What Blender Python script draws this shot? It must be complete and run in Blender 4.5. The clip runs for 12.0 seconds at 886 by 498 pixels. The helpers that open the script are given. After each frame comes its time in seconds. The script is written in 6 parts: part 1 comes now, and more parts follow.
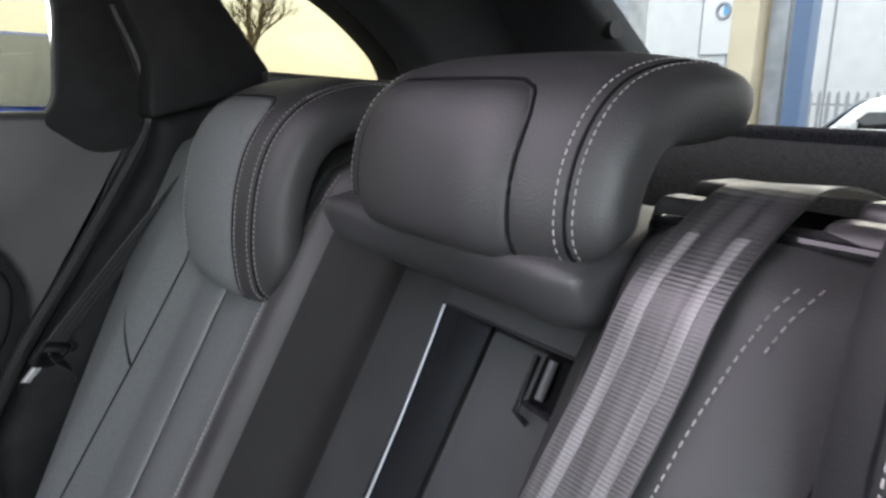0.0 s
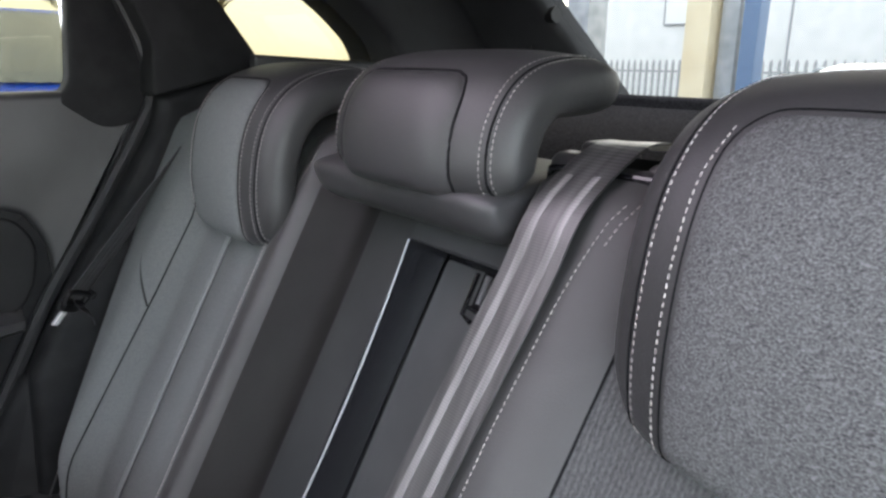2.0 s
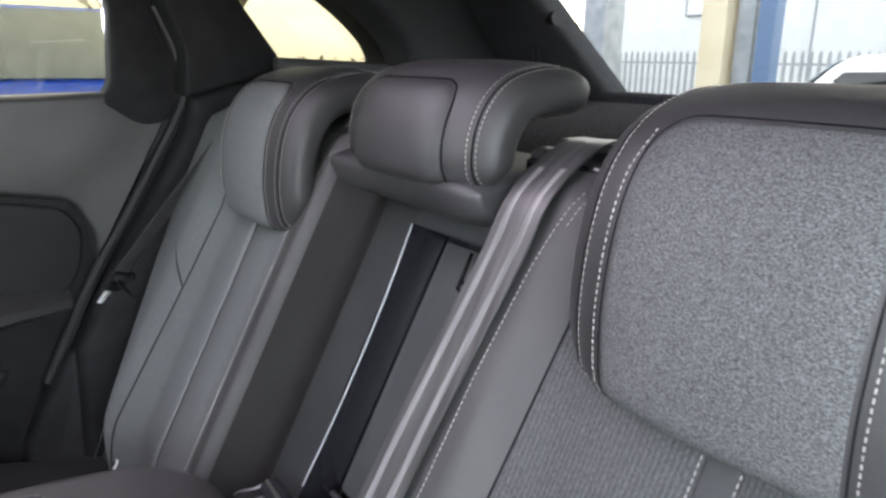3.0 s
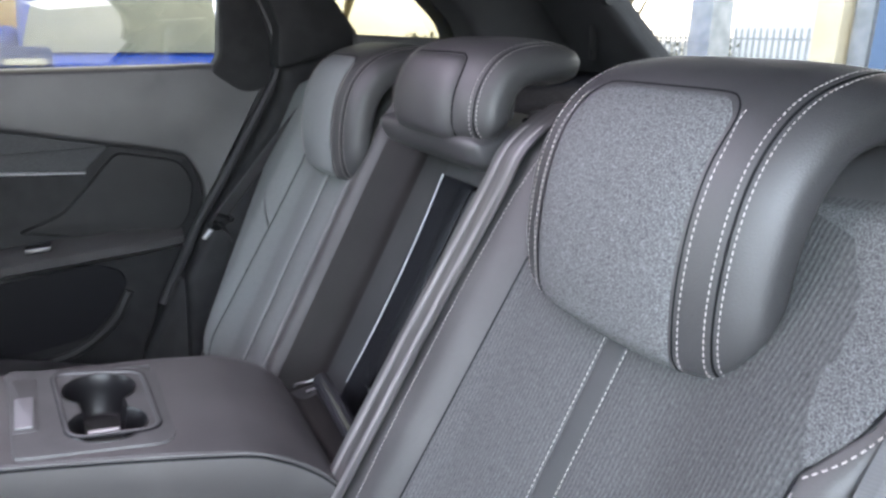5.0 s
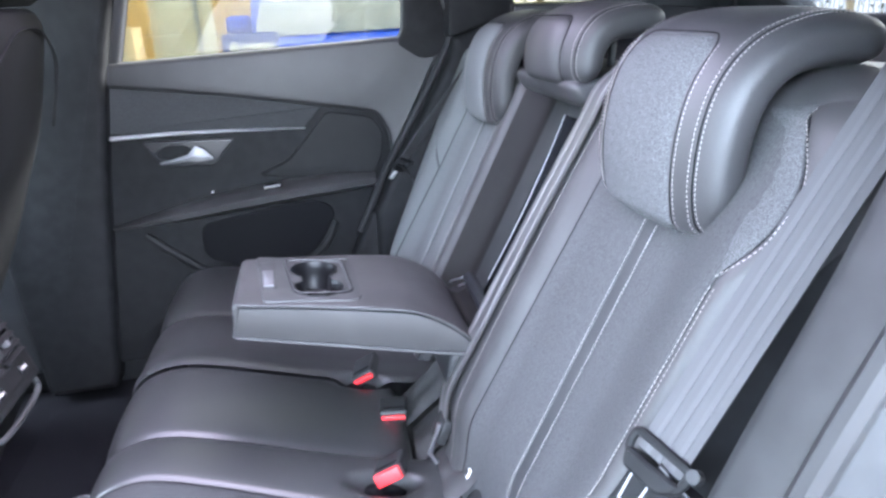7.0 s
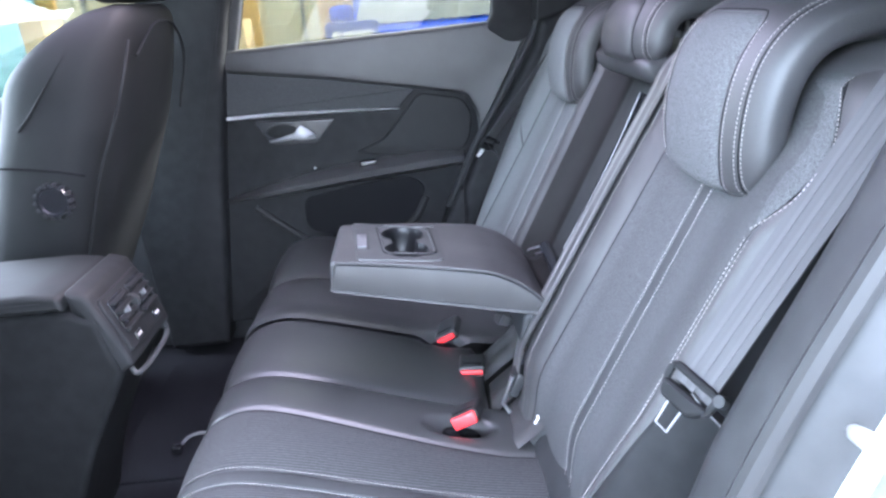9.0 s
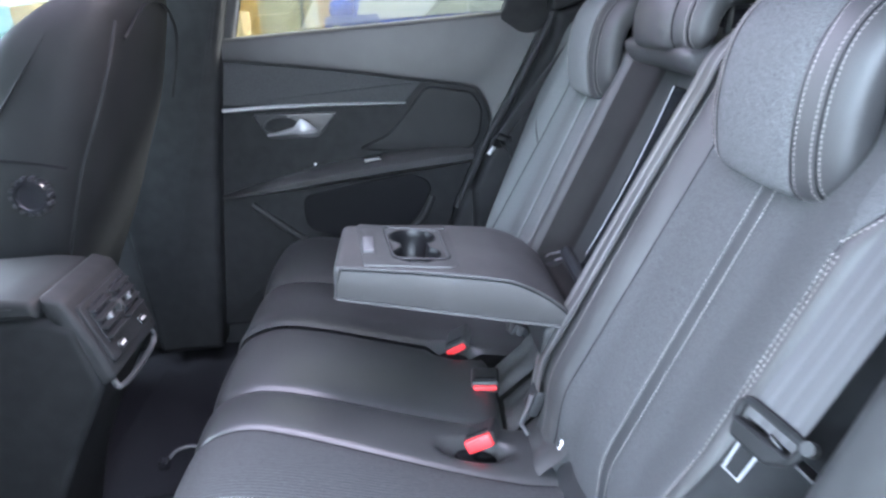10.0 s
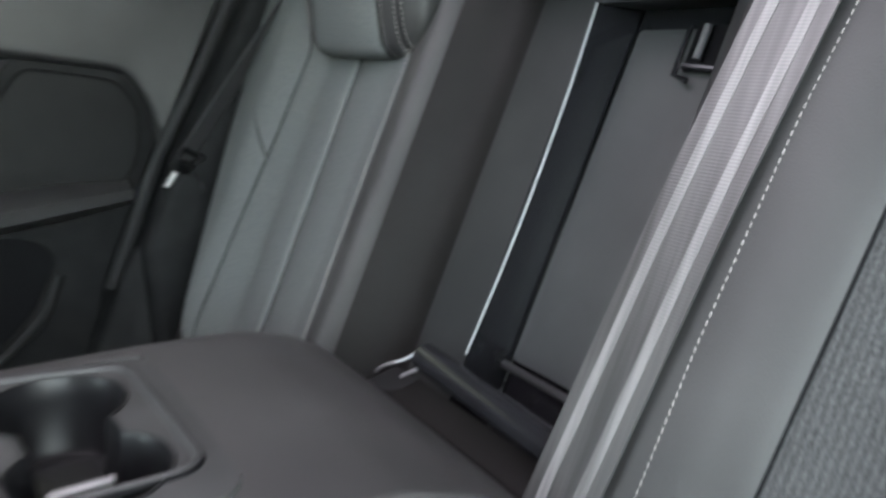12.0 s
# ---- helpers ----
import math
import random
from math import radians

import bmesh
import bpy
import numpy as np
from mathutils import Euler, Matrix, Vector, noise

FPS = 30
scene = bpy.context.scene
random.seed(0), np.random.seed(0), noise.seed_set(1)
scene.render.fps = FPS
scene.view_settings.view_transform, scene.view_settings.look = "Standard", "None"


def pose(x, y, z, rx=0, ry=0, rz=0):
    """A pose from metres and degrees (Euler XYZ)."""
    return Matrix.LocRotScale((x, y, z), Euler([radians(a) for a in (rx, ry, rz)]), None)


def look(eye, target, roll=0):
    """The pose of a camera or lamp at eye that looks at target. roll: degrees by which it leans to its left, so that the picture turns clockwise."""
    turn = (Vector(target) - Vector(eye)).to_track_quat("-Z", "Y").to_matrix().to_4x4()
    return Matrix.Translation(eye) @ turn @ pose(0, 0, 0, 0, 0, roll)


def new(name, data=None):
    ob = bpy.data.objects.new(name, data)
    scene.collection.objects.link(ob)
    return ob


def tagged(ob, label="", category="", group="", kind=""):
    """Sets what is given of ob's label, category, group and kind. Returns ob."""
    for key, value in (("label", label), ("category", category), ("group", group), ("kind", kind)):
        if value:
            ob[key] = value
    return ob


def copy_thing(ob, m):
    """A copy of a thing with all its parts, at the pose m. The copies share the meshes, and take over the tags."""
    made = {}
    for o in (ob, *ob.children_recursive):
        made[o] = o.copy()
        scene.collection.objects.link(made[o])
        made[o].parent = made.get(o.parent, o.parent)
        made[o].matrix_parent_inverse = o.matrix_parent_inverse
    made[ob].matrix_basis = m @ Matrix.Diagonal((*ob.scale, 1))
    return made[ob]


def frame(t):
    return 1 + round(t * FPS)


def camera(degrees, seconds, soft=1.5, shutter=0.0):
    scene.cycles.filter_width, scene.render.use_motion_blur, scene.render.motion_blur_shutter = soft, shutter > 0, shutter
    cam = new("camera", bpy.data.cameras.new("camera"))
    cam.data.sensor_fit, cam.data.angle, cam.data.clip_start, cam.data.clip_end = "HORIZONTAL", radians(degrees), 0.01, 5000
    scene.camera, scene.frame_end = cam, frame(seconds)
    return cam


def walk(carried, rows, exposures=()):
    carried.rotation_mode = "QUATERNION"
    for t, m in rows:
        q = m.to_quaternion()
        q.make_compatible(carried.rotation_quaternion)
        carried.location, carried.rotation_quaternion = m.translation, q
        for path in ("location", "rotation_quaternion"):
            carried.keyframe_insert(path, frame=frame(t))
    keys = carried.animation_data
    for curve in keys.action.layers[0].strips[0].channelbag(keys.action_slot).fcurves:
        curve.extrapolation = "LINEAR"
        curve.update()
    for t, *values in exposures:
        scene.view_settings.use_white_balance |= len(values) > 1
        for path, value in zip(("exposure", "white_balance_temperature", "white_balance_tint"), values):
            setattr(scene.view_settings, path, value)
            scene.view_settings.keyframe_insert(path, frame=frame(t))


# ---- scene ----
cam = camera(64.8, 12.0, soft=2.6, shutter=0.5)
PATH = [
    (0, (0.026, -0.335, 1.32), (1.145, 1.268, 0.895), 1.5),
    (0.5, (0.005, -0.367, 1.321), (1.147, 1.214, 0.878), 1.6),
    (1, (-0.022, -0.401, 1.325), (1.141, 1.16, 0.865), 1.7),
    (1.5, (-0.043, -0.442, 1.325), (1.126, 1.105, 0.839), 1.4),
    (2, (-0.065, -0.478, 1.332), (1.111, 1.061, 0.832), 1.1),
    (2.5, (-0.087, -0.525, 1.343), (1.075, 1.02, 0.831), 0.9),
    (3, (-0.106, -0.571, 1.347), (1.021, 0.998, 0.826), 0.8),
    (5, (-0.109, -0.766, 1.35), (0.755, 0.94, 0.764), 0.9),
    (5.5, (-0.112, -0.819, 1.349), (0.621, 0.942, 0.748), 0.2),
    (6, (-0.108, -0.899, 1.348), (0.507, 0.901, 0.732), -0.9),
    (6.5, (-0.105, -0.983, 1.346), (0.363, 0.854, 0.709), -2.2),
    (7, (-0.112, -1.063, 1.357), (0.218, 0.796, 0.697), -3.5),
    (9, (-0.102, -1.175, 1.356), (-0.042, 0.706, 0.681), -5.0),
    (9.5, (-0.107, -1.152, 1.35), (-0.06, 0.73, 0.675), -4.5),
    (10, (-0.128, -1.071, 1.332), (-0.055, 0.809, 0.653), -4.1),
    (10.5, (-0.161, -0.903, 1.296), (0.009, 0.962, 0.595), -4.2),
    (11, (-0.182, -0.717, 1.236), (0.25, 1.113, 0.554), -3.7),
    (11.5, (-0.184, -0.527, 1.18), (0.521, 1.228, 0.531), -3.4),
    (12, (-0.147, -0.366, 1.151), (0.915, 1.218, 0.55), -2.0),
]
EXPOSURES = [(0.0, 5.05, 6650, 3), (3.0, 5.36, 6650, 3), (5.5, 5.86, 6150, 5), (7.0, 6.29, 5700, 6), (9.5, 6.16, 5600, 5), (10.5, 5.88, 5750, -3), (11.0, 5.82, 6550, -5), (11.5, 5.68, 6650, -3), (12.0, 5.28, 6650, -6)]
walk(cam, [(t, look(eye, target, roll)) for t, eye, target, roll in PATH], EXPOSURES)

# ---- light ----
world = bpy.data.worlds.new("sky")
scene.world = world
world.use_nodes = True
wn = world.node_tree.nodes
wl = world.node_tree.links
sky = wn.new("ShaderNodeTexSky")
sky.sky_type = "NISHITA"
sky.sun_disc = False
sky.sun_elevation = radians(38)
sky.sun_rotation = radians(63)
sky.air_density = 1.0
sky.dust_density = 3.0
wn["Background"].inputs[1].default_value = 0.15
cloud = wn.new("ShaderNodeMix")
cloud.data_type = "RGBA"
cloud.inputs["B"].default_value = (5.4, 5.2, 5.35, 1)
puffs = wn.new("ShaderNodeTexNoise")
puffs.inputs["Scale"].default_value = 3.2
puffs.inputs["Detail"].default_value = 6.0
spread = wn.new("ShaderNodeMapRange")
spread.inputs[1].default_value, spread.inputs[2].default_value = 0.35, 0.65
spread.inputs[3].default_value, spread.inputs[4].default_value = 0.36, 0.74
where = wn.new("ShaderNodeTexCoord")
squash = wn.new("ShaderNodeMapping")
squash.inputs["Scale"].default_value = (1.0, 1.0, 2.6)
wl.new(where.outputs["Generated"], squash.inputs[0])
wl.new(squash.outputs[0], puffs.inputs["Vector"])
wl.new(puffs.outputs["Fac"], spread.inputs[0])
wl.new(spread.outputs[0], cloud.inputs["Factor"])
wl.new(sky.outputs[0], cloud.inputs["A"])
wl.new(cloud.outputs["Result"], wn["Background"].inputs[0])
sun = new("sun", bpy.data.lights.new("sun", "SUN"))
sun.data.energy = 0.6
sun.data.angle = radians(20)
sun.data.color = (1.0, 0.94, 0.86)
sun.matrix_world = look((5, 2.5, 5), (0, 0, 1))


# ---- materials ----
def mat(name, colour, rough=0.5, metal=0.0, coat=0.0, spec=0.5):
    m = bpy.data.materials.new(name)
    m.use_nodes = True
    b = m.node_tree.nodes["Principled BSDF"]
    b.inputs["Base Color"].default_value = (*colour, 1)
    b.inputs["Roughness"].default_value = rough
    b.inputs["Metallic"].default_value = metal
    b.inputs["Coat Weight"].default_value = coat
    b.inputs["Specular IOR Level"].default_value = spec
    return m


def tint(m, scale, a, b, detail=4.0, lo=0.35, hi=0.65, kind="noise", stretch=(1, 1, 1), bump=0.0, bump_scale=None, rough=None, dist=0.001):
    """Mixes two colours by noise at a scale, with relief at another."""
    t = m.node_tree
    p = t.nodes["Principled BSDF"]
    co = t.nodes.new("ShaderNodeTexCoord")
    mp = t.nodes.new("ShaderNodeMapping")
    mp.inputs["Scale"].default_value = stretch
    t.links.new(co.outputs["Object"], mp.inputs[0])
    if kind == "noise":
        n = t.nodes.new("ShaderNodeTexNoise")
        n.inputs["Detail"].default_value = detail
    else:
        n = t.nodes.new("ShaderNodeTexVoronoi")
    n.inputs["Scale"].default_value = scale
    t.links.new(mp.outputs[0], n.inputs["Vector"])
    fac = n.outputs["Fac"] if kind == "noise" else n.outputs["Distance"]
    r = t.nodes.new("ShaderNodeMapRange")
    r.inputs[1].default_value, r.inputs[2].default_value = lo, hi
    t.links.new(fac, r.inputs[0])
    mix = t.nodes.new("ShaderNodeMix")
    mix.data_type = "RGBA"
    mix.inputs["A"].default_value = (*a, 1)
    mix.inputs["B"].default_value = (*b, 1)
    t.links.new(r.outputs[0], mix.inputs["Factor"])
    t.links.new(mix.outputs["Result"], p.inputs["Base Color"])
    if rough:
        rr = t.nodes.new("ShaderNodeMapRange")
        rr.inputs[3].default_value, rr.inputs[4].default_value = rough
        n3 = t.nodes.new("ShaderNodeTexNoise")
        n3.inputs["Scale"].default_value = 14
        t.links.new(co.outputs["Object"], n3.inputs["Vector"])
        t.links.new(n3.outputs["Fac"], rr.inputs[0])
        t.links.new(rr.outputs[0], p.inputs["Roughness"])
    if bump:
        h = fac
        if bump_scale:
            n2 = t.nodes.new("ShaderNodeTexVoronoi" if kind == "leather" else "ShaderNodeTexNoise")
            n2.inputs["Scale"].default_value = bump_scale
            t.links.new(mp.outputs[0], n2.inputs["Vector"])
            h = n2.outputs[0]
        bp = t.nodes.new("ShaderNodeBump")
        bp.inputs["Strength"].default_value = bump
        bp.inputs["Distance"].default_value = dist
        t.links.new(h, bp.inputs["Height"])
        t.links.new(bp.outputs[0], p.inputs["Normal"])
    return m


LEATHER = tint(mat("black_leather", (0.03, 0.03, 0.032), 0.42), 6, (0.031, 0.0302, 0.0308), (0.042, 0.0410, 0.0416), kind="leather", bump=0.3, bump_scale=900, rough=(0.42, 0.56), dist=0.0004)
LEATHER.node_tree.nodes["Principled BSDF"].inputs["Specular IOR Level"].default_value = 0.34
HEADLEATHER = tint(mat("soft_black_leather", (0.03, 0.03, 0.032), 0.42), 6, (0.021, 0.0205, 0.0215), (0.030, 0.0290, 0.0305), kind="leather", bump=0.35, bump_scale=800, rough=(0.44, 0.57), dist=0.0005)
SEATLEATHER = tint(mat("polished_black_leather", (0.03, 0.03, 0.032), 0.34, spec=0.6), 5, (0.024, 0.0243, 0.025), (0.033, 0.0332, 0.034), kind="leather", bump=0.2, bump_scale=700, rough=(0.28, 0.37), dist=0.0003)
SEATLEATHER.node_tree.nodes["Principled BSDF"].inputs["Specular IOR Level"].default_value = 0.75
# Black leather of front seats and console lid, their shade put into it.
FRONTSHADE = tint(mat("front_leather_shade", (0.02, 0.02, 0.021), 0.6, spec=0.14), 7, (0.008, 0.0083, 0.0087), (0.013, 0.0133, 0.0138), bump=0.2, bump_scale=900, rough=(0.58, 0.72), dist=0.0003)
FELT = tint(mat("grey_felt", (0.1, 0.1, 0.1), 0.95, spec=0.12), 860, (0.019, 0.0194, 0.0206), (0.150, 0.152, 0.155), detail=9, lo=0.41, hi=0.65, bump=0.5, dist=0.0006)
next(n for n in FELT.node_tree.nodes if n.type == "TEX_NOISE").inputs["Roughness"].default_value = 0.78
SUEDE = tint(mat("grey_suede", (0.1, 0.1, 0.1), 0.9, spec=0.2), 700, (0.085, 0.091, 0.092), (0.125, 0.131, 0.131), detail=3, bump=0.3)


SUEDELITE = tint(mat("pale_suede", (0.1, 0.1, 0.1), 0.85, spec=0.2), 700, (0.120, 0.128, 0.129), (0.165, 0.172, 0.172), detail=3, bump=0.3)


def ribbed(name, a, b, period=0.0043, depth=0.76):
    """Heathered cloth with fine ribs running up the panel."""
    m = tint(mat(name, a, 0.92, spec=0.2), 800, a, b, detail=4, lo=0.28, hi=0.72, stretch=(0.45, 1, 0.45))
    t = m.node_tree
    p = t.nodes["Principled BSDF"]
    co = t.nodes.new("ShaderNodeTexCoord")
    w = t.nodes.new("ShaderNodeTexWave")
    w.bands_direction = "Y"
    w.inputs["Scale"].default_value = 0.314 / period
    w.inputs["Distortion"].default_value = 1.6
    w.inputs["Detail"].default_value = 3.0
    w.inputs["Detail Scale"].default_value = 2.2
    t.links.new(co.outputs["Object"], w.inputs["Vector"])
    old = p.inputs["Base Color"].links[0].from_socket
    r = t.nodes.new("ShaderNodeMapRange")
    r.inputs[3].default_value, r.inputs[4].default_value = depth, 1.84 - depth
    t.links.new(w.outputs["Fac"], r.inputs[0])
    mul = t.nodes.new("ShaderNodeVectorMath")
    mul.operation = "SCALE"
    t.links.new(old, mul.inputs[0])
    t.links.new(r.outputs[0], mul.inputs["Scale"])
    t.links.new(mul.outputs[0], p.inputs["Base Color"])
    bp = t.nodes.new("ShaderNodeBump")
    bp.inputs["Strength"].default_value = 0.5
    bp.inputs["Distance"].default_value = 0.0006
    t.links.new(w.outputs["Fac"], bp.inputs["Height"])
    t.links.new(bp.outputs[0], p.inputs["Normal"])
    return m


RIB = ribbed("ribbed_cloth", (0.028, 0.0284, 0.0294), (0.072, 0.073, 0.0745), 0.0043, 0.74)
RIBSEAT = ribbed("ribbed_seat_cloth", (0.028, 0.0282, 0.0292), (0.056, 0.057, 0.059), 0.0056, 0.52)
THREAD = mat("pale_thread", (0.33, 0.306, 0.296), 0.8)


def webbing(name, colour, bump, rough=0.42, spec=0.5, streak=0.06):
    """Satin belt webbing with fine ribs across it; streak puts lengthwise sheen into the colour."""
    m = tint(mat(name, colour, rough, spec=spec), 150, tuple(c * (1 - streak) for c in colour), tuple(c * (1 + streak) for c in colour), detail=2, stretch=(0.05, 1, 0.05), rough=(rough - 0.06, rough + 0.08))
    t = m.node_tree
    p = t.nodes["Principled BSDF"]
    p.inputs["Sheen Weight"].default_value = 0.0
    p.inputs["Sheen Roughness"].default_value = 0.35
    co = t.nodes.new("ShaderNodeTexCoord")
    w = t.nodes.new("ShaderNodeTexWave")
    w.bands_direction = "Z"
    w.inputs["Scale"].default_value = 0.314 / 0.0019
    w.inputs["Distortion"].default_value = 0.25
    t.links.new(co.outputs["Object"], w.inputs["Vector"])
    old = p.inputs["Base Color"].links[0].from_socket
    r = t.nodes.new("ShaderNodeMapRange")
    r.inputs[3].default_value, r.inputs[4].default_value = 1.0 - bump * 0.7, 1.0 + bump * 0.4
    t.links.new(w.outputs["Fac"], r.inputs[0])
    mul = t.nodes.new("ShaderNodeVectorMath")
    mul.operation = "SCALE"
    t.links.new(old, mul.inputs[0])
    t.links.new(r.outputs[0], mul.inputs["Scale"])
    t.links.new(mul.outputs[0], p.inputs["Base Color"])
    bp = t.nodes.new("ShaderNodeBump")
    bp.inputs["Strength"].default_value = bump
    bp.inputs["Distance"].default_value = 0.0004
    t.links.new(w.outputs["Fac"], bp.inputs["Height"])
    t.links.new(bp.outputs[0], p.inputs["Normal"])
    return m


WEB = webbing("belt_webbing", (0.038, 0.0368, 0.0371), 0.30, 0.34, 0.8, 0.45)
WEBDARK = webbing("dark_belt_webbing", (0.044, 0.0435, 0.046), 0.12, 0.5, 0.35)
WEBSIDE = webbing("belt_faint_stripe", (0.056, 0.0555, 0.058), 0.12, 0.5, 0.35)
# Stripes of another weave; their sheen is put into the paler colour.
WEBSHEEN = webbing("belt_stripe_sheen", (0.128, 0.1230, 0.1240), 0.30, 0.32, 0.8, 0.35)
for m in (WEB, WEBSHEEN):
    m.node_tree.nodes["Principled BSDF"].inputs["Coat Weight"].default_value = 0.15
    m.node_tree.nodes["Principled BSDF"].inputs["Coat Roughness"].default_value = 0.32
PLASTIC = tint(mat("black_plastic", (0.022, 0.023, 0.025), 0.5, spec=0.34), 30, (0.014, 0.0145, 0.0155), (0.022, 0.0225, 0.024), bump=0.2, bump_scale=1400, dist=0.0004)
DARKPLASTIC = tint(mat("dark_grained_plastic", (0.01, 0.01, 0.011), 0.62, spec=0.14), 30, (0.008, 0.0082, 0.0088), (0.013, 0.0132, 0.0140), bump=0.2, bump_scale=1400, dist=0.0004)
ROLL = tint(mat("grey_soft_roll", (0.05, 0.05, 0.053), 0.5, spec=0.5), 12, (0.0165, 0.0165, 0.0172), (0.024, 0.0238, 0.0247), bump=0.25, bump_scale=1100, rough=(0.42, 0.54), dist=0.0004)
TRIM = tint(mat("soft_trim", (0.03, 0.031, 0.034), 0.55), 12, (0.021, 0.0215, 0.023), (0.030, 0.0305, 0.032), bump=0.25, bump_scale=1100, rough=(0.48, 0.62), dist=0.0004)
TRAYMAT = tint(mat("satin_tray", (0.05, 0.05, 0.053), 0.5, spec=0.35), 30, (0.030, 0.0306, 0.0314), (0.040, 0.0406, 0.0414), bump=0.1, bump_scale=1400, rough=(0.46, 0.56), dist=0.0003)
CUPMAT = mat("satin_cup_wall", (0.007, 0.007, 0.008), 0.36, spec=0.22)
SHOULDER = tint(mat("satin_shoulder", (0.05, 0.05, 0.05), 0.32), 12, (0.050, 0.0470, 0.0490), (0.064, 0.0600, 0.0620), bump=0.2, bump_scale=900, rough=(0.28, 0.38), dist=0.0003)
DOORPAD = tint(mat("door_pad_plastic", (0.02, 0.02, 0.02), 0.55, spec=0.16), 14, (0.0115, 0.0116, 0.0120), (0.0160, 0.0161, 0.0165), bump=0.25, bump_scale=1100, rough=(0.55, 0.68), dist=0.0004)
TAILTRIM = tint(mat("tail_trim", (0.04, 0.04, 0.045), 0.7), 16, (0.017, 0.0178, 0.0200), (0.024, 0.0250, 0.0280), bump=0.25, bump_scale=900, dist=0.0004)
# Darker console plastic: shade from the near front seat is in the colour.
CONSHADE = tint(mat("console_plastic_shade", (0.006, 0.006, 0.006), 0.66, spec=0.1), 30, (0.0048, 0.0049, 0.0053), (0.0078, 0.0079, 0.0084), bump=0.2, bump_scale=1400, dist=0.0004)
RECESS = tint(mat("recess_plastic", (0.02, 0.02, 0.021), 0.5, spec=0.35), 12, (0.017, 0.0178, 0.0185), (0.023, 0.0238, 0.0245), bump=0.25, bump_scale=1100, rough=(0.45, 0.6), dist=0.0004)
LIDMAT = tint(mat("grained_lid", (0.05, 0.05, 0.053), 0.5), 14, (0.036, 0.038, 0.0395), (0.046, 0.048, 0.0495), bump=0.25, bump_scale=1300, dist=0.0004)
# Dark brown leather, its colour deepened by the shade of the recess.
WALLSHADE = tint(mat("brown_leather_shade", (0.012, 0.0105, 0.010), 0.6, spec=0.2), 10, (0.0050, 0.0045, 0.0044), (0.0080, 0.0072, 0.0070), bump=0.2, bump_scale=900, rough=(0.55, 0.68), dist=0.0004)
CLIP = mat("pale_clip", (0.30, 0.30, 0.31), 0.35, metal=0.4)
GLOSS = mat("gloss_black", (0.012, 0.012, 0.014), 0.16, coat=0.3)
# Seams and slots; also stands in for shade inside wells and openings.
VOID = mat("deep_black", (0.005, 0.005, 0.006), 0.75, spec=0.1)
RUBBER = mat("door_rubber", (0.015, 0.015, 0.016), 0.5, spec=0.3)
CHROME = mat("satin_chrome", (0.72, 0.72, 0.74), 0.22, metal=1.0)
ALU = mat("satin_aluminium", (0.28, 0.28, 0.29), 0.5, metal=0.5)
BRIGHTLINE = mat("bright_trim", (0.60, 0.60, 0.61), 0.38, metal=0.3)
KEY = mat("grey_key", (0.085, 0.085, 0.09), 0.5)
STRIKER = tint(mat("worn_zinc", (0.3, 0.3, 0.3), 0.5), 60, (0.105, 0.105, 0.103), (0.15, 0.15, 0.147), bump=0.1, dist=0.0003)
STRIPE = tint(mat("matt_dark_leather", (0.02, 0.02, 0.021), 0.6, spec=0.2), 8, (0.024, 0.025, 0.026), (0.033, 0.034, 0.035), bump=0.2, bump_scale=900, dist=0.0003)
CARGLASS = mat("car_glass", (0.26, 0.28, 0.29), 0.04, metal=0.75)
SATIN = mat("satin_black", (0.014, 0.014, 0.016), 0.3, spec=0.5)
STEEL = mat("belt_steel", (0.6, 0.6, 0.62), 0.3, metal=1.0)
RED = mat("buckle_red", (0.75, 0.025, 0.03), 0.4)
CARPET = tint(mat("black_carpet", (0.01, 0.01, 0.012), 1.0, spec=0.1), 500, (0.006, 0.006, 0.0075), (0.017, 0.017, 0.020), bump=0.8, dist=0.002)
SHELF = tint(mat("shelf_carpet", (0.03, 0.03, 0.034), 1.0, spec=0.0), 300, (0.012, 0.0118, 0.0140), (0.034, 0.0335, 0.0380), bump=0.6, dist=0.001)
CLOTH = tint(mat("door_cloth", (0.06, 0.06, 0.06), 0.9, spec=0.2), 500, (0.028, 0.029, 0.030), (0.050, 0.051, 0.053), bump=0.3)
HEADLINER = tint(mat("dark_headliner", (0.03, 0.03, 0.034), 0.95, spec=0.1), 400, (0.025, 0.026, 0.03), (0.038, 0.039, 0.044), bump=0.3)
PAINT = mat("white_paint", (0.78, 0.78, 0.77), 0.25, coat=0.8)
WHITE = mat("white_print", (0.75, 0.75, 0.75), 0.5)
GLASS = bpy.data.materials.new("tinted_glass")
GLASS.use_nodes = True
gn = GLASS.node_tree
gt = gn.nodes.new("ShaderNodeBsdfTransparent")
gt.inputs[0].default_value = (0.214, 0.209, 0.176, 1)
gg = gn.nodes.new("ShaderNodeBsdfGlossy")
gg.inputs["Roughness"].default_value = 0.02
gm = gn.nodes.new("ShaderNodeMixShader")
gm.inputs[0].default_value = 0.04
gn.links.new(gt.outputs[0], gm.inputs[1])
gn.links.new(gg.outputs[0], gm.inputs[2])
gn.links.new(gm.outputs[0], gn.nodes["Material Output"].inputs[0])
DARKGLASS = GLASS.copy()
DARKGLASS.name = "privacy_glass"
CLEAR = GLASS.copy()
CLEAR.name = "clear_glass"
SMOKED = GLASS.copy()
SMOKED.name = "smoked_glass"
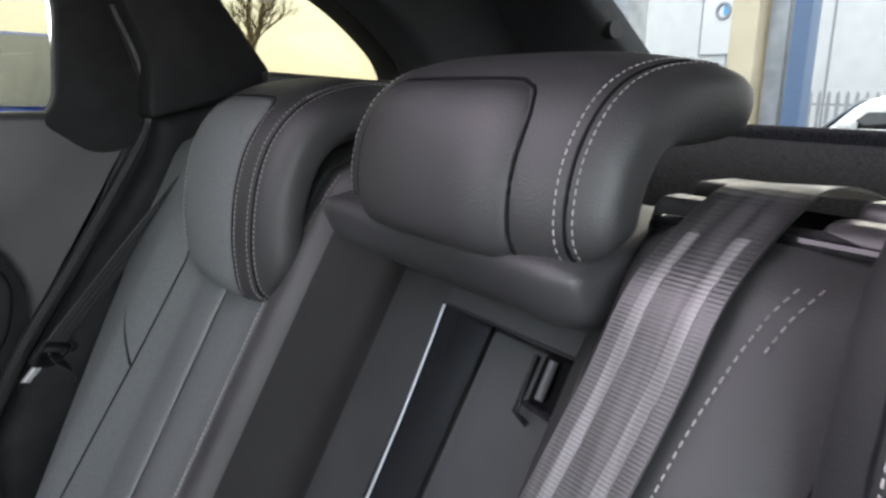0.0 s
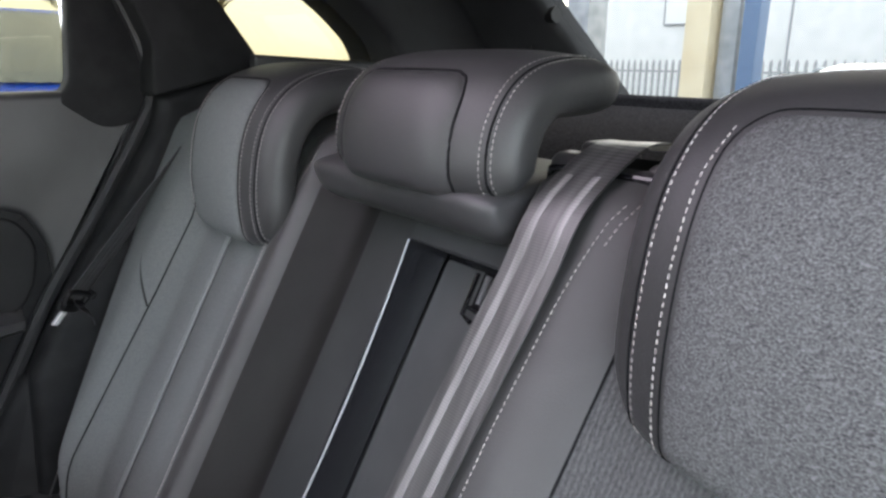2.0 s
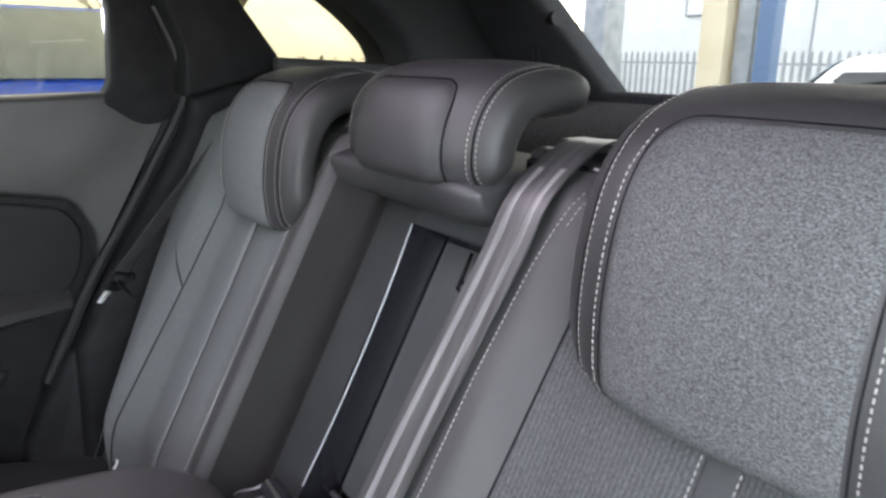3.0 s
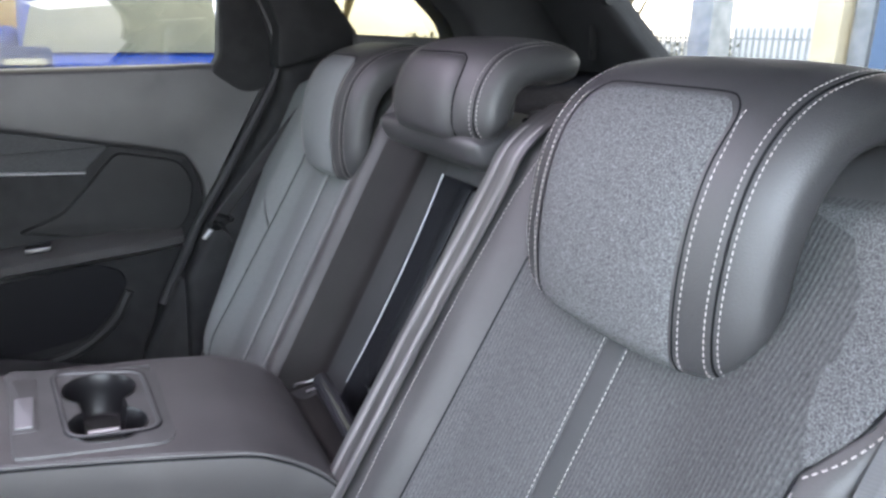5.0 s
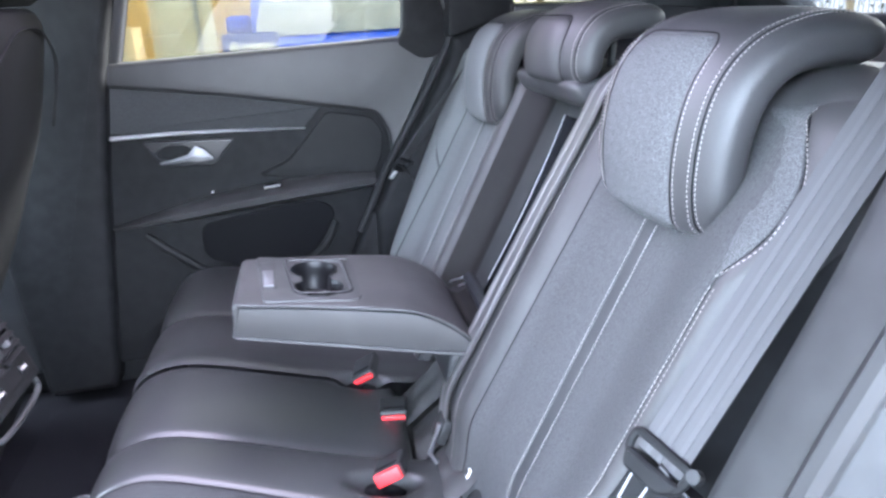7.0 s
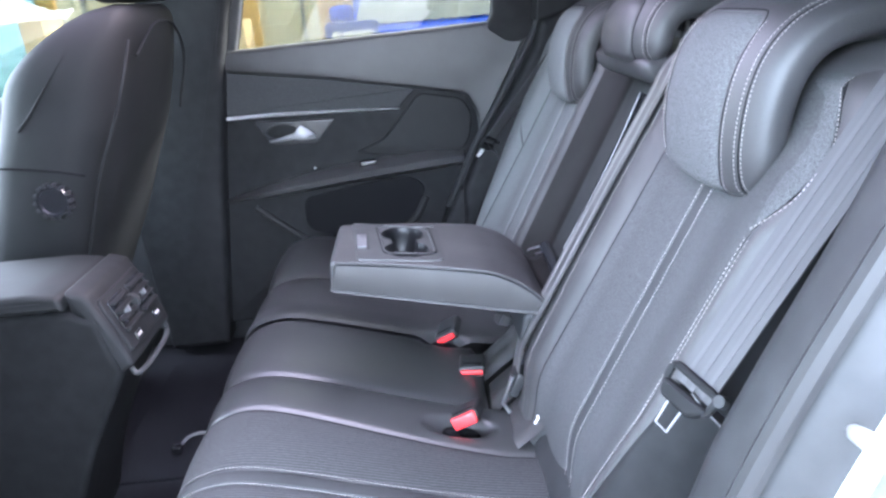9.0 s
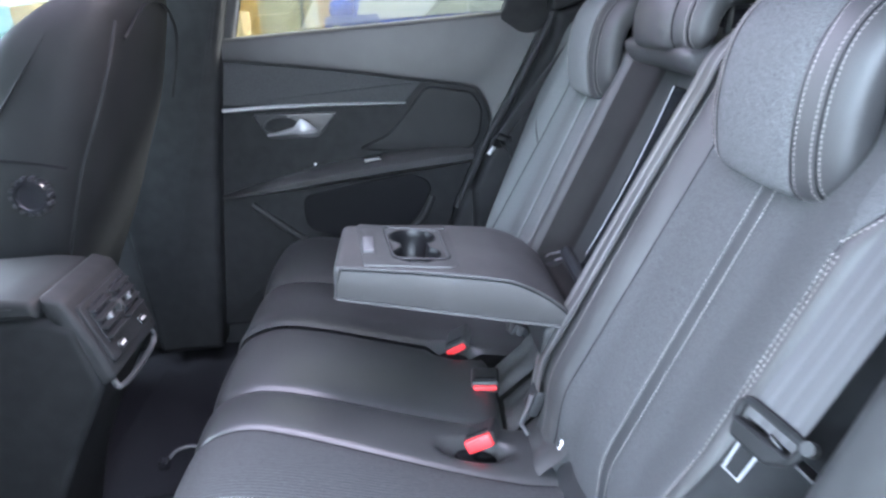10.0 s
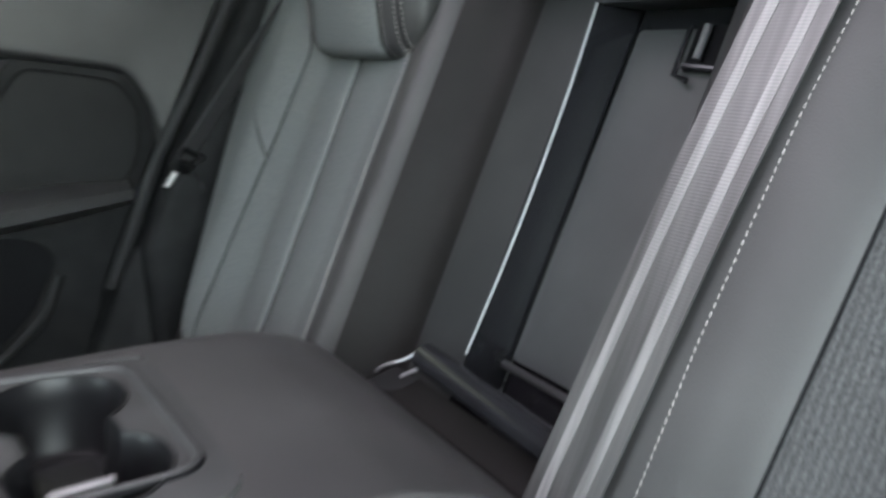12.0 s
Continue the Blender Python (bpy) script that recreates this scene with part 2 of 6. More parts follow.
for m, c in ((SMOKED, (0.525, 0.480, 0.505, 1)), (DARKGLASS, (0.122, 0.124, 0.122, 1)), (CLEAR, (0.85, 0.87, 0.85, 1))):
    next(n for n in m.node_tree.nodes if n.type == "BSDF_TRANSPARENT").inputs[0].default_value = c


# ---- building helpers ----
def part(name, bm, material, parent=None, label="", smooth=True):
    me = bpy.data.meshes.new(name)
    bmesh.ops.recalc_face_normals(bm, faces=bm.faces)
    bm.to_mesh(me)
    bm.free()
    me.materials.append(material)
    if smooth:
        me.shade_smooth()
        me.set_sharp_from_angle(angle=radians(42))
    ob = new(name, me)
    if parent:
        ob.parent = parent
    if label:
        ob["label"] = label
    return ob


def thing(name, label, category, group="", kind="", at=(0, 0, 0)):
    ob = new(name)
    ob.location = at
    ob.empty_display_size = 0.05
    return tagged(ob, label, category, group, kind)


def loft(rings, caps=True, closed=True, bm=None):
    """Skin over rings of equal length."""
    bm = bm or bmesh.new()
    vs = [[bm.verts.new(p) for p in r] for r in rings]
    n = len(rings[0])
    for a, b in zip(vs, vs[1:]):
        for i in range(n if closed else n - 1):
            j = (i + 1) % n
            bm.faces.new((a[i], a[j], b[j], b[i]))
    if caps and closed:
        bm.faces.new(vs[0])
        bm.faces.new(vs[-1])
    return bm


def smooth_curve(pts, n=8, closed=False):
    """Catmull-Rom through points."""
    pts = [Vector(p) for p in pts]
    out = []
    m = len(pts)
    for i in range(m if closed else m - 1):
        if closed:
            a, b, c, d = pts[i - 1], pts[i], pts[(i + 1) % m], pts[(i + 2) % m]
        else:
            b, c = pts[i], pts[i + 1]
            a = pts[i - 1] if i else b * 2 - c
            d = pts[i + 2] if i + 2 < m else c * 2 - b
        for k in range(n):
            t = k / n
            out.append(0.5 * ((2 * b) + (c - a) * t + (2 * a - 5 * b + 4 * c - d) * t * t + (3 * b - a - 3 * c + d) * t ** 3))
    if not closed:
        out.append(pts[-1])
    return out


def smooth_two(pts, n=5):
    """Catmull-Rom through pairs."""
    return [(p.x, p.y) for p in smooth_curve([(*q, 0) for q in pts], n)]


def inset(poly, d):
    """A closed 2D outline moved inwards by d."""
    n = len(poly)
    area = sum(poly[i].x * poly[(i + 1) % n].y - poly[(i + 1) % n].x * poly[i].y for i in range(n))
    s = 1 if area > 0 else -1
    out = []
    for i in range(n):
        t = (poly[(i + 1) % n] - poly[i - 1]).normalized()
        out.append(poly[i] + Vector((-t.y, t.x)) * (d * s))
    for _ in range(12):
        turned = [i for i in range(n) if (out[(i + 1) % n] - out[i]).dot(poly[(i + 1) % n] - poly[i]) < 0]
        if not turned:
            break
        for i in turned:
            m = (out[i] + out[(i + 1) % n]) / 2
            out[i], out[(i + 1) % n] = m.copy(), m.copy()
    return out


def pillow(outline, lo, hi, r, axis="y", steps=5, bm=None, tuck=None, spine=None):
    """A solid with the given 2D outline between two planes, its rims rounded by r and drawn in by tuck (towards the spine, if one is given). axis y: outline in x, z; z: in x, y; x: in y, z."""
    outline = [Vector(p) for p in outline]
    put = {"y": lambda p, d: (p.x, d, p.y), "z": lambda p, d: (p.x, p.y, d), "x": lambda p, d: (d, p.x, p.y)}[axis]
    draw = inset
    if spine:
        core = [Vector(q) for q in spine]
        core = [a.lerp(b, k / 12) for a, b in zip(core, core[1:]) for k in range(13)]
        ways = [min((q - p for q in core), key=lambda v: v.length) for p in outline]
        n = len(ways)
        for _ in range(6):
            ways = [(ways[i - 1] + ways[i] * 2 + ways[(i + 1) % n]) / 4 for i in range(n)]

        def draw(poly, d):
            return [p + w * min(0.75, d / max(w.length, 1e-6)) for p, w in zip(poly, ways)]

    turns = [math.pi / 2 * k / steps for k in range(steps + 1)]
    low = [[put(p, lo + r * (1 - math.sin(a))) for p in draw(outline, (tuck or r) * (1 - math.cos(a)))] for a in reversed(turns)]
    high = [[put(p, hi - r * (1 - math.sin(a))) for p in draw(outline, (tuck or r) * (1 - math.cos(a)))] for a in turns]
    return loft(low + high, bm=bm)


def rounded(pts, r, n=4):
    """A closed 2D outline with its corners rounded by r (one radius, or one for each corner)."""
    pts = [Vector(p) for p in pts]
    out = []
    for i, p in enumerate(pts):
        q = r[i] if isinstance(r, (list, tuple)) else r
        a, b = pts[i - 1] - p, pts[(i + 1) % len(pts)] - p
        d = min(q, a.length * 0.45, b.length * 0.45)
        a, b = p + a.normalized() * d, p + b.normalized() * d
        for k in range(n + 1):
            t = k / n
            out.append(a * (1 - t) ** 2 + p * 2 * t * (1 - t) + b * t * t)
    return out


def box(lo, hi, r=0.004, bm=None):
    """A box with rounded edges."""
    o = rounded([(lo[0], lo[1]), (hi[0], lo[1]), (hi[0], hi[1]), (lo[0], hi[1])], r)
    return pillow(o, lo[2], hi[2], min(r, (hi[2] - lo[2]) * 0.45), "z", 3, bm)


def moved(bm, m):
    bmesh.ops.transform(bm, matrix=m, verts=bm.verts)
    return bm


def tube(pts, r, sides=8, bm=None, flat=1.0):
    """A round bar along points."""
    pts = [Vector(p) for p in pts]
    rings = []
    for i, p in enumerate(pts):
        t = (pts[min(i + 1, len(pts) - 1)] - pts[max(i - 1, 0)]).normalized()
        u = t.cross(Vector((0.13, 0.05, 1))).normalized()
        v = t.cross(u)
        rings.append([p + (u * math.cos(a) + v * flat * math.sin(a)) * r for a in (2 * math.pi * k / sides for k in range(sides))])
    return loft(rings, bm=bm)


def strap(pts, sides, width, thick=0.0016, bm=None):
    """A flat band along points; sides: for each point the way across it."""
    pts = [Vector(p) for p in pts]
    rings = []
    for i, p in enumerate(pts):
        t = (pts[min(i + 1, len(pts) - 1)] - pts[max(i - 1, 0)]).normalized()
        s = Vector(sides[i] if isinstance(sides, list) else sides)
        s = (s - t * s.dot(t)).normalized()
        n = t.cross(s)
        w = width / 2
        rings.append([p + s * a + n * b for a, b in ((-w, -thick / 2), (w, -thick / 2), (w, thick / 2), (-w, thick / 2))])
    return loft(rings, bm=bm)


def stitches(pts, out, length=0.0031, gap=0.0019, r=0.00033, bm=None):
    """A dashed seam along points, raised the way out."""
    bm = bm or bmesh.new()
    pts = [Vector(p) for p in pts]
    out = Vector(out)
    run, start, seg = 0.0, 0.0, []
    lens = [(b - a).length for a, b in zip(pts, pts[1:])]
    total = sum(lens)

    def at(d):
        for a, b, l in zip(pts, pts[1:], lens):
            if d <= l:
                return a.lerp(b, d / l if l else 0)
            d -= l
        return pts[-1]

    while start + length < total:
        a, b = at(start), at(start + length)
        t = (b - a).normalized()
        s = t.cross(out).normalized() * r
        o = out.normalized() * r
        rings = [[p + s, p + o * 1.4, p - s, p - o * 0.6] for p in (a + t * r * 0.3, b - t * r * 0.3)]
        loft(rings, bm=bm)
        start += length + gap
    return bm


def sheet(fn, nu, nv, bm=None):
    """An open grid from fn(u, v), u and v from 0 to 1."""
    rows = [[fn(i / nu, j / nv) for i in range(nu + 1)] for j in range(nv + 1)]
    return loft(rows, caps=False, closed=False, bm=bm)


def carve(ob, cutter):
    """Takes the bmesh cutter out of a mesh object."""
    me = bpy.data.meshes.new("cutter")
    bmesh.ops.recalc_face_normals(cutter, faces=cutter.faces)
    cutter.to_mesh(me)
    cutter.free()
    tool = new("cutter", me)
    tool.parent = ob.parent
    mod = ob.modifiers.new("carve", "BOOLEAN")
    mod.operation, mod.solver, mod.object = "DIFFERENCE", "EXACT", tool
    done = bpy.data.meshes.new_from_object(ob.evaluated_get(bpy.context.evaluated_depsgraph_get()))
    ob.modifiers.remove(mod)
    ob.data = done
    bpy.data.objects.remove(tool)
    return ob


def step(a, b, x):
    t = max(0.0, min(1.0, (x - a) / (b - a)))
    return t * t * (3 - 2 * t)


def lerp_at(table, v):
    """Straight lines through (v, value) rows."""
    if v <= table[0][0]:
        return table[0][1]
    for (a, p), (b, q) in zip(table, table[1:]):
        if v <= b:
            return p + (q - p) * (v - a) / (b - a)
    return table[-1][1]


# ---- rear seat ----
def bx(z):
    """The plane of the rear seat's back."""
    return 0.05 + 0.52 * (z - 0.72)


LEAN_N = Vector((-0.887, 0, 0.461))


def near_fwd(y, z):
    low = step(1.11, 1.22, z)
    f = (0.05 - 0.027 * low) * step(-0.43, -0.575, y) - 0.10 * step(-0.575 - 0.02 * low, -0.64 - 0.02 * low, y)
    f += 0.022 * step(-0.25, -0.17, y) - 0.045 * step(-0.115, -0.075, y)
    f -= 0.04 * step(0.80, 0.66, z)
    return f - 0.03 * step(1.246, 1.266, z)


FAR_EDGE = [(0.62, 0.565), (0.76, 0.590), (0.92, 0.640), (1.02, 0.672), (1.12, 0.70), (1.27, 0.715)]


def far_fwd(y, z):
    edge = lerp_at(FAR_EDGE, z)
    f = 0.045 * step(0.46, 0.56, y) - 0.10 * step(edge - 0.055, edge + 0.015, y)
    f += 0.012 * step(0.32, 0.26, y) - 0.035 * step(0.25, 0.205, y)
    f -= 0.04 * step(0.80, 0.66, z)
    return f - 0.03 * step(1.246, 1.266, z)


def pad(yl, yr, z0, z1, fwd, puff=0.006, groove=0.004, nu=28, nv=40):
    """A padded panel of a seat back between two seams yl(z), yr(z)."""

    def fn(u, v):
        z = z0 + (z1 - z0) * v
        y = yl(z) + (yr(z) - yl(z)) * u
        e = 1 - abs(2 * u - 1) ** 16
        x = bx(z) - fwd(y, z) - puff * (1 - (2 * u - 1) ** 2) * 0.6 + groove * (1 - e)
        return (x, y, z)

    return sheet(fn, nu, nv)


def on_back(y, z, fwd, up=0.003):
    return Vector((bx(z) - fwd(y, z) - up, y, z))


def seat_back(name, label, fwd, lines, z0, z1, pads, y_in, y_out, group, groove=0.0016):
    root = thing(name, label, "car seat", group, at=(bx(z0) + 0.08, (y_in + y_out) / 2, z0))
    root_inv = Matrix.Translation(-Vector(root.location))
    lo, hi = min(y_in, y_out), max(y_in, y_out)
    prof = [(bx(z) + 0.030 + 0.03 * step(1.22, 1.26, z), z) for z in [z0 + (z1 - z0) * k / 14 for k in range(15)]]
    prof += [(bx(1.25) + 0.13, z1 - 0.01), (bx(1.15) + 0.13, 1.12), (bx(z0) + 0.14, z0)]
    part("shell", moved(pillow([Vector(p) for p in prof], lo + 0.012, hi - 0.012, 0.006, "y", 2), root_inv), PLASTIC, root, "black carpeted seat shell")
    for pname, plabel, m, a, b, puff in pads:
        part(pname, moved(pad(lines[a], lines[b], z0, z1, fwd, puff, groove), root_inv), m, root, plabel)
    return root, root_inv


def const(v):
    return lambda z: v


near_lines = [lambda z: lerp_at([(0.62, -0.52), (0.80, -0.540), (0.93, -0.578), (1.05, -0.590), (1.126, -0.606), (1.17, -0.618), (1.27, -0.622)], z), lambda z: lerp_at([(0.62, -0.50), (0.80, -0.520), (0.93, -0.556), (1.132, -0.562), (1.144, -0.574), (1.157, -0.581), (1.175, -0.5825), (1.194, -0.579), (1.216, -0.563), (1.238, -0.542), (1.256, -0.520), (1.27, -0.505)], z), lambda z: -0.377 + 0 * z, const(-0.354),
              lambda z: lerp_at([(0.62, -0.185), (0.80, -0.20), (1.15, -0.218), (1.27, -0.225)], z), const(-0.072)]
near_lines.append(const(-0.645))
near_back, inv = seat_back("split_seatback", "dark grey cloth and leather rear backrest, upright, with pale stitching", near_fwd, near_lines, 0.64, 1.266,
                           [("side_panel", "dark plastic outer side", DARKPLASTIC, 6, 0, 0.002), ("bolster", "smooth black leather side bolster", LEATHER, 0, 1, 0.003), ("centre_panel", "ribbed grey cloth panel", RIB, 1, 2, 0.008),
                            ("stripe", "narrow matt black leather stripe", STRIPE, 2, 3, 0.001), ("centre_panel", "ribbed grey cloth panel", RIB, 3, 4, 0.008),
                            ("inner_panel", "smooth black leather edge panel", LEATHER, 4, 5, 0.004)], -0.075, -0.64, "rear backrests")
EDGE = [(0.80, -0.150), (0.98, -0.154), (1.10, -0.162), (1.184, -0.173), (1.216, -0.180), (1.242, -0.188), (1.262, -0.201)]
zs = [0.68 + 0.57 * k / 40 for k in range(41)]
runs = [[on_back(near_lines[3](z) + 0.002, z, near_fwd, 0.0015) for z in zs], [on_back(near_lines[2](z) - 0.002, z, near_fwd, 0.0015) for z in zs],
        [on_back(near_lines[1](z) - 0.004, z, near_fwd, 0.004) for z in zs if z < 1.125], [on_back(near_lines[1](z) - 0.011, z, near_fwd, 0.004) for z in zs if 0.99 < z < 1.125],
        [on_back(lerp_at(EDGE, z), z, near_fwd, 0.004) for z in zs], [on_back(lerp_at(EDGE, z) - 0.008, z, near_fwd, 0.004) for z in zs if z > 1.212]]
for run in runs:
    part("stitching", moved(stitches(run, LEAN_N, length=0.0033, gap=0.002), inv), THREAD, near_back, "pale dashed stitching")


for line in (1, 4):
    bm = tube([on_back(near_lines[line](z), z, near_fwd, -0.0016) for z in zs], 0.0013, 5)
    part("seam", moved(bm, inv), VOID, near_back, "dark sewn seam")


def patch(outline, surf, puff=0.004, edge=0.003, rings=10, bm=None):
    """A padded patch within an outline in y, z, laid on surf(y, z), its rim tucked in."""
    outline = [Vector(p) for p in outline]
    c = sum(outline, Vector((0, 0))) / len(outline)
    rows = []
    for k in range(rings + 1):
        r = max(0.02, (k / rings) ** 0.8)
        e = r ** 8
        rows.append([])
        for p in outline:
            q = c.lerp(p, r)
            n = surf(q.x, q.y)
            rows[-1].append((n - puff * (1 - e) + edge * e, q.x, q.y))
    bm = loft(rows, caps=False, bm=bm)
    bm.verts.ensure_lookup_table()
    bm.faces.new(bm.verts[:len(outline)])
    return bm


corner = rounded([(-0.452, 1.257), (-0.499, 1.192), (-0.526, 1.165), (-0.563, 1.128), (-0.581, 1.155), (-0.579, 1.194), (-0.542, 1.238), (-0.520, 1.257)], [0.003, 0.02, 0.02, 0.004, 0.02, 0.02, 0.02, 0.003], 4)
part("shoulder_panel", moved(patch(corner, lambda y, z: bx(z) - near_fwd(y, z), 0.0030, -0.001), inv), FELT, near_back, "pale grey felt shoulder panel")
bm = stitches([on_back(y, z, near_fwd, 0.0075) for y, z in smooth_two([(-0.568, 1.128), (-0.581, 1.142), (-0.589, 1.158), (-0.591, 1.176), (-0.588, 1.196), (-0.572, 1.219), (-0.551, 1.241), (-0.530, 1.256)])], (-0.8, -0.45, 0.4), length=0.0033, gap=0.002, r=0.00045)
part("stitching", moved(bm, inv), THREAD, near_back, "pale dashed stitching")

far_lines = [const(0.222), const(0.278), lambda z: 0.398 + 0 * z, const(0.412), lambda z: lerp_at([(0.62, 0.53), (0.80, 0.527), (1.02, 0.512), (1.13, 0.507), (1.27, 0.56)], z), lambda z: lerp_at(FAR_EDGE, z)]
far_back, inv = seat_back("split_seatback", "grey suede rear backrest, upright, next to the far door", far_fwd, far_lines, 0.64, 1.266,
                          [("inner_panel", "smooth black leather edge panel", LEATHER, 0, 1, 0.004), ("centre_panel", "grey suede panel", SUEDE, 1, 2, 0.008),
                           ("stripe", "paler narrow suede stripe", SUEDELITE, 2, 3, 0.004), ("centre_panel", "grey suede panel", SUEDE, 3, 4, 0.008),
                           ("bolster", "smooth grey suede side bolster", SUEDE, 4, 5, 0.006)], 0.218, 0.71, "rear backrests", 0.0016)
bm = stitches([on_back(0.274 - 0.03 * step(1.12, 1.25, z), z, far_fwd, 0.004) for z in zs], LEAN_N)
part("stitching", moved(bm, inv), THREAD, far_back, "pale dashed stitching")
for line, dx in ((2, 0.0), (4, 0.0)):
    bm = tube([on_back(far_lines[line](z) + dx, z, far_fwd, -0.0012) for z in zs], 0.0013, 5)
    part("seam", moved(bm, inv), VOID, far_back, "dark sewn seam")
bm = tube([on_back(lerp_at([(1.0, 0.513), (1.066, 0.565), (1.113, 0.655)], z), z, far_fwd, 0.0015) for z in (1.0 + 0.0071 * k for k in range(17))], 0.0016, 6)
part("piping", moved(bm, inv), PLASTIC, far_back, "dark folded seam")

# centre hatch between the two backrests
hatch = thing("centre_hatch", "recessed centre of the rear backrest behind the folded armrest", "rear backrest", at=(0.18, 0.07, 0.80))
inv = Matrix.Translation(-Vector(hatch.location))


def wall_along(line, z0, z1, n=16):
    """A wall leaning with the seat along (way behind the back's plane, y) points."""
    line = [Vector(p) for p in smooth_curve([(*p, 0) for p in line], 6)] if len(line) > 2 else [Vector((*p, 0)) for p in line]

    def fn(u, v):
        z = z0 + (z1 - z0) * v
        k = min(int(u * (len(line) - 1)), len(line) - 2)
        q = line[k].lerp(line[k + 1], u * (len(line) - 1) - k)
        return (bx(z) + q.x, q.y, z)

    return sheet(fn, 24 if len(line) > 2 else 4, n)


def strip_bow(z):
    return 0.006 * max(0.0, 1 - ((z - 1.02) / 0.15) ** 2)


# Runs past the corner onto the back, so its colour holds corner shade.
part("side_wall", moved(wall_along([(-0.006, 0.2195), (0.006, 0.206), (0.022, 0.190), (0.033, 0.174), (0.0370, 0.160), (0.0375, 0.146)], 0.70, 1.245), inv), WALLSHADE, hatch, "dark brown leather side wall with corner shade in its colour")
part("recess_back", moved(wall_along([(0.0372, 0.148), (0.0372, 0.0785)], 0.70, 1.215), inv), RECESS, hatch, "dark grey recess panel")
part("recess_top", moved(wall_along([(0.0372, 0.080), (0.0372, -0.075)], 1.168, 1.215, 3), inv), TRIM, hatch, "dark grey recess panel")
part("side_wall", moved(wall_along([(0.037, -0.056), (0.020, -0.080)], 0.70, 1.195), inv), TRIM, hatch, "dark grey padded side wall")
part("frame_side", moved(wall_along([(0.036, 0.0775), (0.086, 0.068)], 0.80, 1.167), inv), GLOSS, hatch, "gloss black hatch frame")
part("frame_side", moved(wall_along([(0.036, -0.060), (0.086, -0.055)], 0.80, 1.167), inv), GLOSS, hatch, "gloss black hatch frame")
bm = pillow(rounded([(bx(1.165) + 0.036, 1.167), (bx(1.165) + 0.09, 1.160), (bx(1.18) + 0.09, 1.18), (bx(1.18) + 0.0372, 1.172)], 0.003), -0.075, 0.078, 0.003, "y", 2)
part("frame_top", moved(bm, inv), PLASTIC, hatch)
lid = rounded([(0.064, 0.872), (0.064, 1.144), (-0.060, 1.144), (-0.060, 0.872)], 0.005)
part("hatch_lid", moved(patch(lid, lambda y, z: bx(z) + 0.080 + 0.004 * step(0.95, 1.1, z), 0.002, 0.002), inv), LIDMAT, hatch, "dark grey hatch lid")
part("lid_ledge", moved(tube([(bx(0.872) + 0.070, y, 0.872) for y in (0.066, 0.0, -0.060)], 0.0035, 8), inv), TRIM, hatch, "narrow ledge under the lid")
part("lid_catch", moved(box((bx(0.872) + 0.060, 0.062, 0.868), (bx(0.872) + 0.072, 0.068, 0.884), 0.001), inv), GLOSS, hatch, "small bright catch")
part("frame_back", moved(wall_along([(0.090, 0.069), (0.090, -0.060)], 0.70, 1.167), inv), GLOSS, hatch, "gloss black hatch frame")
bm = tube(smooth_curve([(bx(z) + 0.0335 + strip_bow(z), 0.0775 - 0.3 * strip_bow(z), z) for z in (1.168, 1.122, 1.085, 1.018, 0.949, 0.884)], 4), 0.0011, 6)
part("bright_strip", moved(bm, inv), ALU, hatch, "thin bright edge strip")
gap = rounded([(0.000, 1.112), (0.000, 1.147), (-0.045, 1.147), (-0.045, 1.112)], 0.003)
# No hole is cut here: the patch's black gives the recess its shade.
part("latch_shade", moved(patch(gap, lambda y, z: bx(z) + 0.0790, 0.0, 0.0), inv), VOID, hatch, "small flat black patch for the shade in the latch recess")
bm = tube([(bx(1.146) + 0.072, 0.001, 1.147), (bx(1.110) + 0.072, 0.001, 1.110), (bx(1.108) + 0.072, -0.012, 1.106)], 0.0026, 8)
part("latch_hook", moved(bm, inv), GLOSS, hatch, "gloss black latch hook")
bm = tube([(bx(1.146) + 0.073, -0.014, 1.147), (bx(1.122) + 0.073, -0.014, 1.122)], 0.0034, 8)
part("latch_hook", moved(bm, inv), KEY, hatch, "grey latch tongue")
bm = tube([(bx(1.118) + 0.072, -0.004, 1.117), (bx(1.118) + 0.072, -0.036, 1.115)], 0.0026, 8)
part("latch_hook", moved(bm, inv), GLOSS, hatch, "gloss black latch hook")
bm = pillow(rounded([(0.254, 1.240), (0.264, 1.212), (0.288, 1.198), (0.40, 1.20), (0.40, 1.255), (0.30, 1.252)], [0.016, 0.020, 0.022, 0.01, 0.01, 0.02], 6), -0.104, 0.178, 0.030, "y", 8, tuck=0.014, spine=[(0.285, 1.228), (0.30, 1.226), (0.385, 1.226)])
part("top_block", moved(bm, inv), HEADLEATHER, hatch, "black leather block under the headrest")


for root, y0, y1 in ((near_back, -0.615, -0.262), (far_back, 0.262, 0.64)):
    roll = rounded([(0.296, 1.19), (0.310, 1.236), (0.334, 1.266), (0.372, 1.283), (0.45, 1.280), (0.47, 1.20)], [0.004, 0.02, 0.03, 0.03, 0.02, 0.01], 5)
    part("top_roll", moved(pillow(roll, y0, y1, 0.012, "y", 4), Matrix.Translation(-Vector(root.location))), LEATHER, root, "smooth black leather top roll")


